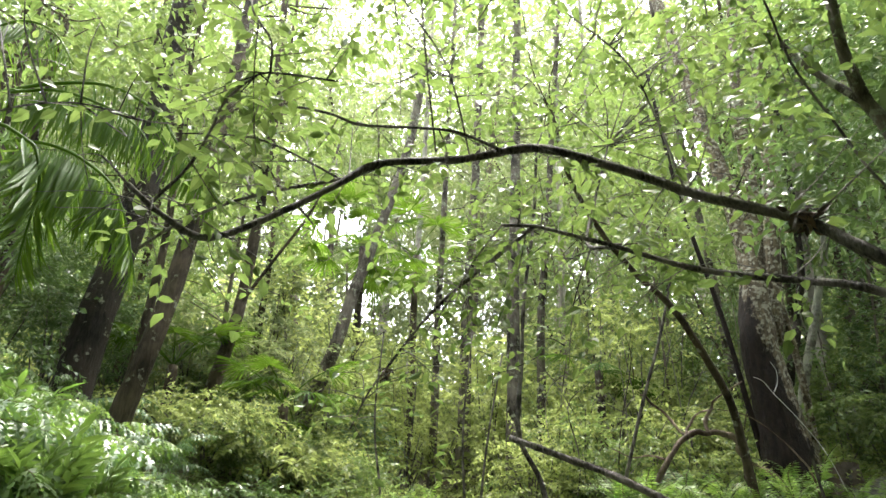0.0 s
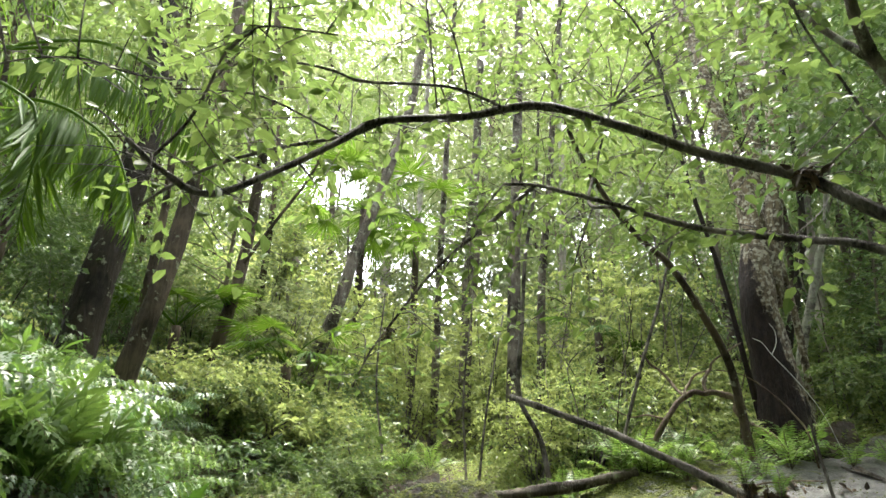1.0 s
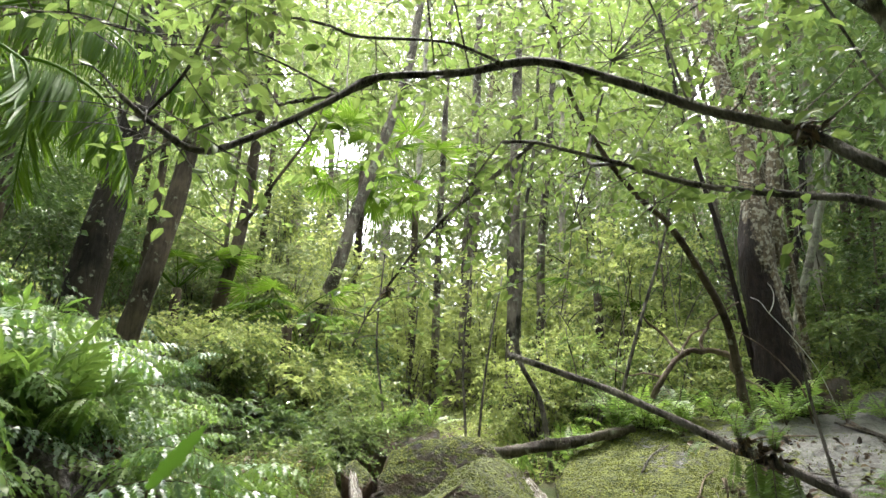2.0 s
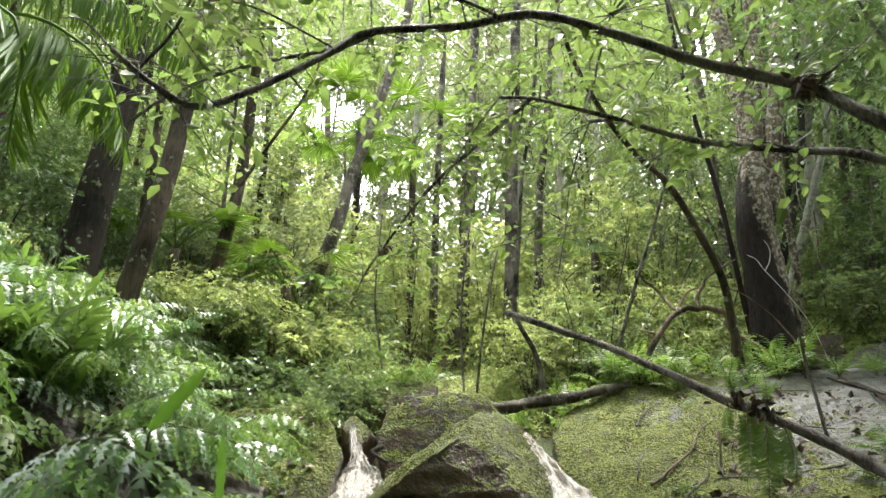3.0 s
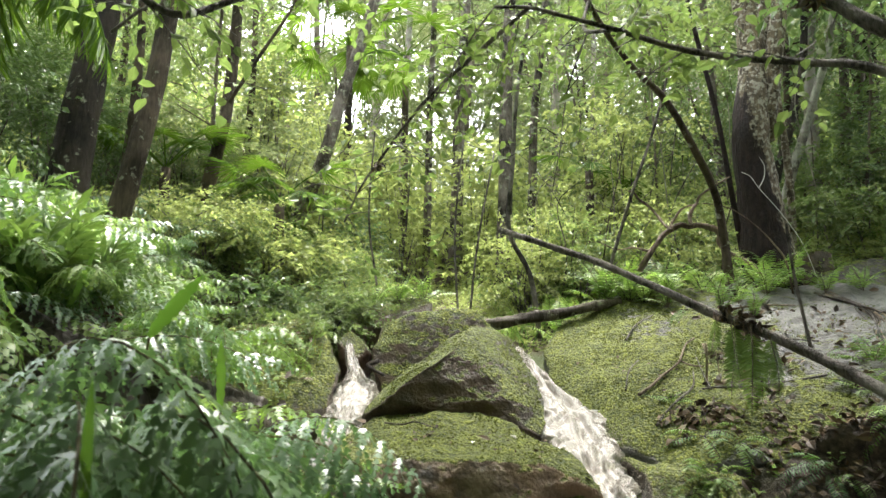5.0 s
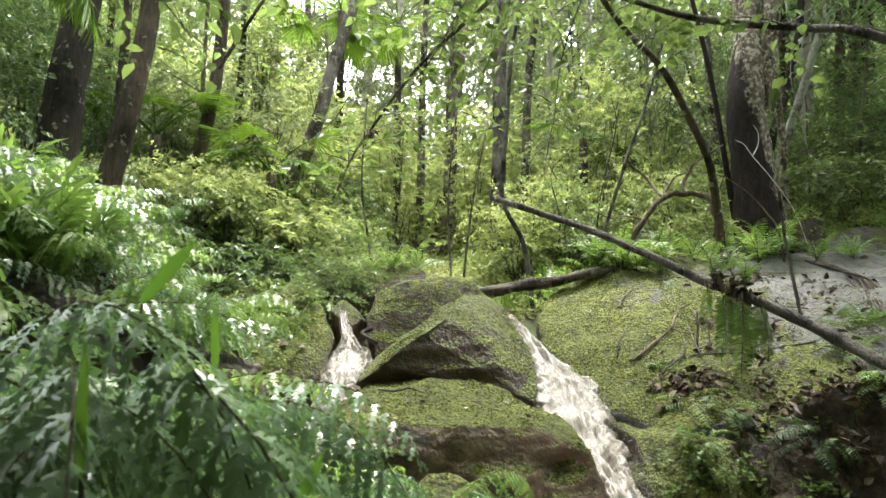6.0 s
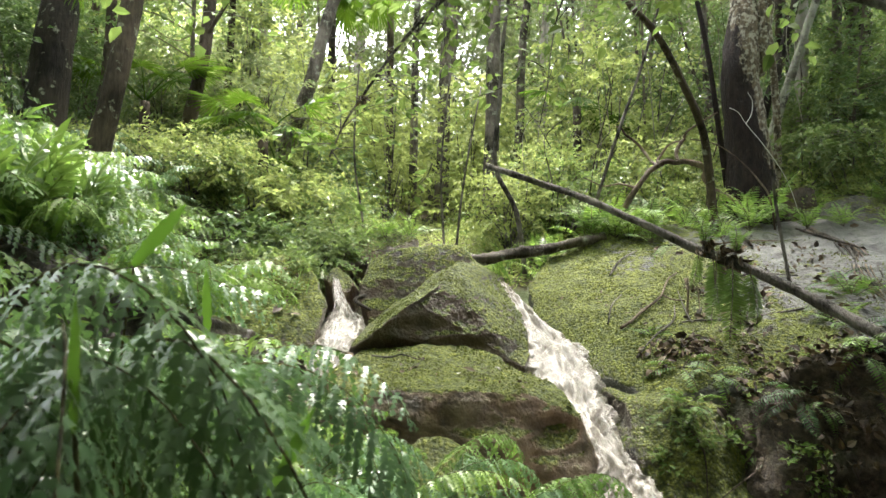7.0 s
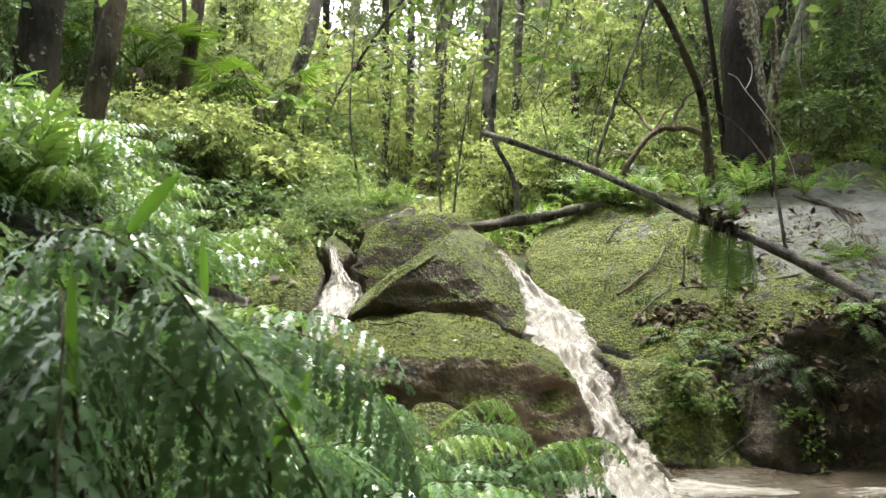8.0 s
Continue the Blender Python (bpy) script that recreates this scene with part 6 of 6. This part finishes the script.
for x, y, size, turn, mat, label in ((.43, 3.84, .11, 20, BARK_WHITE, "pale yellow fallen leaf on the boulder"), (-.32, 4.0, .10, 130, LITTER, "brown fallen leaf on the boulder"), (.24, 3.55, .05, 80, BARK_WHITE, "pale scrap of fallen leaf on the boulder"), (.33, 3.62, .07, 160, LITTER, "brown fallen leaf on the boulder"), (-.22, 5.75, .10, 60, None, "orange dead leaf on the dark stone")):
    p, nn = top(x, y)
    if mat is None:
        mat, n_, l_, b_ = material("orange_leaf", .55)
        l_.new(ramp(n_, l_, noise_node(n_, l_, 60, 3), [(.35, (.35, .10, .02)), (.65, (.55, .2, .04))]), b_.inputs["Base Color"])
    d = np.cross(nn, [math.sin(radians(turn)), -math.cos(radians(turn)), 0])
    me = leaf_mesh("fallen_leaf", (p + nn * .02)[None], d[None], nn[None], [size], .22, True, .4, -.1)
    tagged(part("fallen_leaf", me, mat), label, "leaf", "fallen leaves")


def blades(name, spots, count, length, mat, label, seed, spread=.07):
    """Tufts of narrow arching blades."""
    r = np.random.default_rng(seed)
    P, D, L = [], [], []
    for x, y in spots:
        p, _ = top(x, y)
        if p is None:
            continue
        P.append(p + r.normal(size=(count, 3)) * np.array([spread, spread, 0]))
        D.append(r.normal(size=(count, 3)) * np.array([.5, .5, .1]) + np.array([0, 0, 1.0]))
        L.append(length * r.uniform(.5, 1.2, count))
    P, D, L = [np.concatenate(v) for v in (P, D, L)]
    N = unit(np.cross(D, rand_dirs(len(D), r)))
    me = leaf_mesh(name, P, D, N, L, .022, True, .3, .45)
    return tagged(part(name, me, mat), label, "grass", kind="stuff")


blades("grass", [(r.uniform(.6, 3.4), 6.3 + 2.2 * r.uniform() ** 1.4) for _ in range(70)] + [(r.uniform(3.4, 6), 7.3 + 2 * r.uniform()) for _ in range(40)], 7, .26, FERN, "rank grass and sedge behind the slab", 4)
blades("grass", [(r.uniform(-3.4, -.8), r.uniform(4.6, 8)) for _ in range(90)], 7, .22, FERN, "sedge between the shrubs on the bank", 5)


def sprigs(name, spots, k, length, leaf, mat, label, category, seed, up=.6):
    """Small leafy shoots growing from the surface below."""
    r = np.random.default_rng(seed)
    C, O = [], []
    for x, y in spots:
        p, nn = top(x, y)
        if p is not None:
            C.append(p)
            O.append(nn * .3 + r.normal(size=3) * .5 + np.array([0, 0, up]))
    me = leaf_mesh(name, *sprays(np.array(C), np.array(O), k, length, leaf, r), ratio=.3, fine=False)
    return tagged(part(name, me, mat), label, category, kind="stuff")


sprigs("ground_cover", [(r.uniform(.5, 6.2), 6.25 + 3.2 * r.uniform()) for _ in range(2600)], 6, .16, .045, LEAF_SUNLIT, "small leafy ground cover up the bank", "ground cover", 6)
sprigs("ground_cover", [(r.uniform(-3.6, -.75), r.uniform(4.4, 9)) for _ in range(2600)], 6, .18, .045, LEAF_MID, "small glossy ground cover on the bank", "ground cover", 7)
sprigs("ground_cover", [(r.uniform(-1.5, 2.2), r.uniform(6.4, 11)) for _ in range(2200)], 6, .2, .05, LEAF_SUNLIT, "sunlit seedlings up the gully", "ground cover", 8)
sprigs("ground_cover", [(-.45 + r.normal() * .25, 6.1 + r.normal() * .2) for _ in range(160)] + [(-1.0 + r.normal() * .25, 5.2 + r.normal() * .2) for _ in range(70)], 6, .12, .035, LEAF_MID, "tiny creeping plants on the stones", "ground cover", 9)


def stick(points, r0, r1, label, mat=BARK_BRANCH, group="sticks on the slab"):
    return tagged(part("stick", tube("stick", points, r0, r1, 6, 5, rough=.2), mat), label, "stick", group)


def lying(pairs, lift=.012):
    out = []
    for x, y in pairs:
        p, nn = top(x, y)
        out.append(tuple(p + np.array([0, 0, lift])))
    return out


stick(lying([(1.30, 4.15), (1.45, 4.3), (1.62, 4.45), (1.72, 4.7)]), .008, .005, "crooked grey twig on the moss")
stick(lying([(1.4, 4.42), (1.7, 4.45), (2.0, 4.4), (2.4, 4.35)]), .006, .006, "straight thin twig on the slab")
stick(lying([(1.7, 4.35), (1.74, 4.55), (1.78, 4.8)], .03), .005, .004, "short broken twig on the slab")
stick(lying([(-.22, 3.98), (-.12, 3.92), (-.05, 3.93), (.06, 3.84)], .015), .006, .003, "thin twig on the broad boulder")
stick(lying([(1.25, 4.6), (1.33, 4.8), (1.45, 5.0)]), .006, .004, "thin twig on the moss")
for i in range(16):
    k = r.normal(size=(5, 2)) * np.array([.035, .05])
    stick(lying([(3.22 + k[0, 0], 5.78 + k[0, 1]), (3.28 + k[1, 0], 5.5 + k[1, 1]), (3.26 + k[2, 0], 5.25 + k[2, 1]), (2.98 + k[3, 0], 4.7 + k[3, 1]), (2.86 + k[4, 0] * 1.4, 4.36 + k[4, 1])], .006 + .003 * (i % 6)), .008, .004, "tangled bare root running over the slab", (BARK_BROWN, BARK_DEAD, BARK_BRANCH)[i % 3], "roots over the slab")
stick(lying([(1.30, 4.48), (1.40, 4.56), (1.48, 4.63), (1.60, 4.74), (1.68, 4.83), (1.79, 5.02), (1.9, 5.15)], .02), .011, .006, "crooked grey fallen twig on the moss", BARK_DEAD)
stick(lying([(1.68, 4.83), (1.72, 4.74), (1.80, 4.72)], .02), .006, .004, "short side twig on the moss", BARK_DEAD)
stick(lying([(1.95, 5.0), (2.1, 4.85), (2.3, 4.8), (2.55, 4.7)], .05), .008, .005, "long thin twig lying on litter")
stick(lying([(2.15, 5.35), (2.35, 5.5), (2.6, 5.45), (2.85, 5.55)], .02), .009, .005, "thin twig along the top of the slab", BARK_DEAD)
stick(lying([(1.45, 5.3), (1.58, 5.5), (1.75, 5.6)], .02), .009, .005, "dark bark strip on the moss")
hang = thing("dead_frond", (1.78, 4.6, .98), "withered brown fern frond hanging limp", "dead frond")
for k in range(5):
    q = r.normal(size=2) * .02
    part("stem", tube("stem", [(1.78 + q[0], 4.6 + q[1], 1.06), (1.79 + q[0] * 1.5, 4.57, .97), (1.78 + q[0] * 2, 4.55, .84 - .03 * k)], .005, .002, 4, 3), BARK_DEAD, hang)
stick([(-.36, 5.0, .93), (-.42, 4.9, .90), (-.30, 4.78, .84)], .014, .011, "short wet stick wedged beside the water", BARK_DARK)
for i in range(12):
    x = r.uniform(1.4, 2.9)
    stick(lying([(x, 3.74), (x + r.normal() * .05, 3.6), (x + r.normal() * .1, 3.5), (x + r.normal() * .12, 3.4)], .01), .006, .003, "thin root creeping down the earth bank", BARK_BROWN, "bank roots")

# red-brown epiphyte clumps on the limbs
for (x, y, z), s in (((1.64, 2.9, 2.53), .06), ((1.86, 4.15, 1.19), .075), ((1.76, 4.24, 1.24), .05), ((-.33, 4.39, 2.16), .035)):
    n = 70
    rr = np.random.default_rng(int(x * 100 + 500))
    C = np.array([x, y, z]) + rr.normal(size=(n, 3)) * s * .45
    me = leaf_mesh("dead_fern_clump", C, rand_dirs(n, rr) - np.array([0, 0, .4]), rand_dirs(n, rr), rr.uniform(.6, 1.4, n) * s, .2, True, .4, .3)
    tagged(part("dead_fern_clump", me, LITTER), "rusty tuft of dead fern on a limb", "epiphyte", "epiphytes")


def spray_drops(spots, n, seed):
    """Flung drops where the water breaks."""
    r = np.random.default_rng(seed)
    P = np.concatenate([np.array(s[:3]) + r.normal(size=(n, 3)) * np.array(s[3:]) for s in spots])
    o = np.array([(1, 0, 0), (-1, 0, 0), (0, 1, 0), (0, -1, 0), (0, 0, 1.4), (0, 0, -1.4)])
    f = np.array([(0, 2, 4), (2, 1, 4), (1, 3, 4), (3, 0, 4), (2, 0, 5), (1, 2, 5), (3, 1, 5), (0, 3, 5)])
    v = P[:, None] + o[None] * r.uniform(.001, .0035, size=(len(P), 1, 1))
    me = raw_mesh("spray", v.reshape(-1, 3), (np.arange(len(P))[:, None, None] * 6 + f[None]).reshape(-1, 3), True)
    tagged(part("spray", me, WATER_FALL), "white drops flung from the falling water", "water drops", kind="stuff")


spray_drops([(1.08, 3.75, .34, .05, .08, .08), (.95, 4.1, .52, .06, .08, .05), (1.12, 3.55, .18, .05, .06, .06), (-.5, 4.5, .76, .06, .08, .05), (1.0, 3.3, .05, .12, .08, .04), (1.0, 3.72, .34, .05, .07, .09), (1.06, 3.55, .22, .04, .06, .08), (.98, 4.0, .55, .06, .08, .04)], 260, 3)
sprigs("ground_cover", [(1.4 + r.normal() * .05, 3.56 + r.normal() * .03) for _ in range(26)] + [(1.6 + r.normal() * .05, 3.6 + r.normal() * .03) for _ in range(20)] + [(1.9 + r.normal() * .06, 3.43 + r.normal() * .03) for _ in range(26)] + [(1.25 + r.normal() * .04, 3.5 + r.normal() * .02) for _ in range(8)], 6, .09, .04, LEAF_NEAR, "bright leafy plants clinging to the wet bank", "ground cover", 14, .3)
sprigs("ground_cover", [(r.uniform(1.7, 3.2), r.uniform(3.5, 3.75)) for _ in range(50)] + [(1.3 + r.normal() * .12, 3.66 + r.normal() * .05) for _ in range(20)], 6, .10, .035, LEAF_MID, "little leafy plants on the damp ledge", "ground cover", 12)


def moss(name, spots, seed):
    """Short upright moss tips that roughen the cushions on the stones."""
    r = np.random.default_rng(seed)
    P, N = [], []
    for x0, x1, y0, y1, n in spots:
        for _ in range(n):
            x, y = r.uniform(x0, x1), r.uniform(y0, y1)
            if noise.noise(Vector((x * 4, y * 4, 2))) + .5 * noise.noise(Vector((x * 11, y * 11, 5))) < -.05:
                continue
            p, nn = top(x, y, 1.9)
            if p is not None and nn[2] > .45:
                P.append(p)
                N.append(nn)
    P, N = np.array(P), np.array(N)
    D = N + r.normal(size=N.shape) * .55
    me = leaf_mesh(name, P - N * .002, D, rand_dirs(len(P), r), r.uniform(.007, .016, len(P)), .4, False, .2, .2)
    tagged(part(name, me, MOSS), "springy olive moss on the creek stones", "moss", kind="stuff")


MOSS = leaf_material("moss_tips", (0.055, 0.07, 0.011), (0.086, 0.106, 0.016), (0.125, 0.147, 0.023), (0.13, 0.15, 0.03), 0.35, 0.7, 9.0)
moss("moss", [(-.5, .9, 3.25, 4.4, 3600), (-.4, .7, 4.05, 4.9, 2600), (.85, 1.95, 3.8, 6.2, 9000), (1.95, 3.4, 4.0, 5.6, 2500), (-.45, .6, 5.0, 5.6, 1800), (-1.5, -.6, 4.5, 5.5, 2500)], 21)

# thin bare stems tangled behind the slab
for i in range(44):
    x, y = r.uniform(.9, 5.0), r.uniform(6.7, 9.5)
    z = on_ground(x, y)
    h, lx, ly = r.uniform(.8, 3.0), r.normal() * .6, r.normal() * .3
    s = thing("sapling", (x, y, z), "thin tangled bare stem in the undergrowth", "sapling", "tangled stems")
    part("trunk", tube("trunk", [(x, y, z - .05), (x + lx * .25 + r.normal() * .06, y + ly * .3, z + h * .4), (x + lx * .6 + r.normal() * .08, y + ly * .6, z + h * .75), (x + lx, y + ly, z + h * r.uniform(.8, 1.1))], r.uniform(.005, .012), .003, 5, 4),
         (BARK_BRANCH, BARK_BROWN, BARK_PALE)[i % 3], s)

# strap-leaved plants among the near ferns
def strap(name, a, b, width, bend):
    """One long blade with a wavy edge and a sunk midrib, from its base to its tip."""
    a, b = np.array(a), np.array(b)
    q = np.linspace(0, 1, 15)
    mid = a + (b - a) * q[:, None] + np.array(bend) * (np.sin(q * math.pi) * .5 + q ** 3)[:, None]
    side = unit(np.cross(b - a, [0.1, 1.0, 0.2]))
    w = width * np.sin(np.clip(q * .95 + .08, 0, 1) * math.pi) ** .6 * (1 + .18 * np.sin(q * 37 + width * 900))
    edge = np.array([0, -.25, .1]) * width
    V = np.concatenate([mid, mid + side * w[:, None] + edge, mid - side * w[:, None] + edge])
    k = np.arange(14)
    F = np.concatenate([np.stack([k, k + 1, k + 16, k + 15], -1), np.stack([k + 1, k, k + 30, k + 31], -1)])
    return raw_mesh(name, V, F, True)


for base, blades_at in (((-.25, 1.34, .62), [((-.236, 1.3, .95), (-.24, 1.29, 1.058), .0075, (.004, 0, 0))]),
                        ((-.2, .84, .58), [((-.145, .74, .93), (-.131, .72, 1.03), .0045, (-.005, 0, 0))]),
                        ((-.03, .9, .46), [((-.024, .82, .86), (.012, .79, .935), .005, (.008, 0, .006))]),
                        ((-.42, 1.28, .6), [((-.335, 1.26, 1.06), (-.25, 1.24, 1.14), .011, (.0, 0, .012))]),
                        ((-.95, 2.1, 1.0), [((-.97, 2.05, 1.12), (-1.03, 2.0, 1.32), .009, (-.02, 0, 0)), ((-.93, 2.08, 1.12), (-.87, 2.05, 1.3), .009, (.03, 0, 0))])):
    s = thing("strap_fern", base, "strap-leaved fern with upright bright blades", "fern", "strap ferns")
    for a, b, w, bend in blades_at:
        part("blade", strap("blade", a, b, w, bend), FERN_STRAP, s)
        part("stalk", tube("stalk", [base, tuple((np.array(base) + np.array(a)) / 2 + np.array([0, .02, 0])), a], .003, .002, 5, 3), STALK, s)


# ferns rooted along the slab's back and the gully
r = np.random.default_rng(66)
for i in range(75):
    x, y = r.uniform(.8, 5.4), 6.05 + 2.3 * r.uniform(0, 1) ** 1.8
    p, _ = top(x, y, 2.6)
    fern(x, y, float(p[2]) - .02, 8, r.uniform(.75, 1.2), 600 + i, (SWORD_BRIGHT, SWORD)[i % 3 == 0], label="green sword fern in the undergrowth", group="ferns behind the slab", tilt=(15, 70))
for i, (x, y) in enumerate([(1.95, 5.85), (2.5, 5.75), (2.75, 5.8), (3.6, 5.9), (3.3, 5.9), (3.95, 5.8), (-.5, 6.1), (-.3, 6.05), (-.1, 6.1), (-.65, 6.2), (.3, 6.5), (.7, 6.5), (.0, 6.7)]):
    p, _ = top(x, y, 2.6)
    fern(x, y, float(p[2]) - .01, 9, r.uniform(.6, .85), 660 + i, SWORD_BRIGHT, label="small bright sword fern among the stones", group="ferns behind the slab", tilt=(15, 70))

# every other fern takes the darker copy with shade in its green
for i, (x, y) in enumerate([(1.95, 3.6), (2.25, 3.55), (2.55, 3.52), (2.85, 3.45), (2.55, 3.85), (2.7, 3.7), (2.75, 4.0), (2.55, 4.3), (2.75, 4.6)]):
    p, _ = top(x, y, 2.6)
    fern(x, y, float(p[2]), 8, r.uniform(.5, .75), 680 + i, (SWORD_SHADED, SWORD)[i % 2], -90, "dark sword fern hanging over the earth bank", "hanging ferns", (-55, 30), 100)
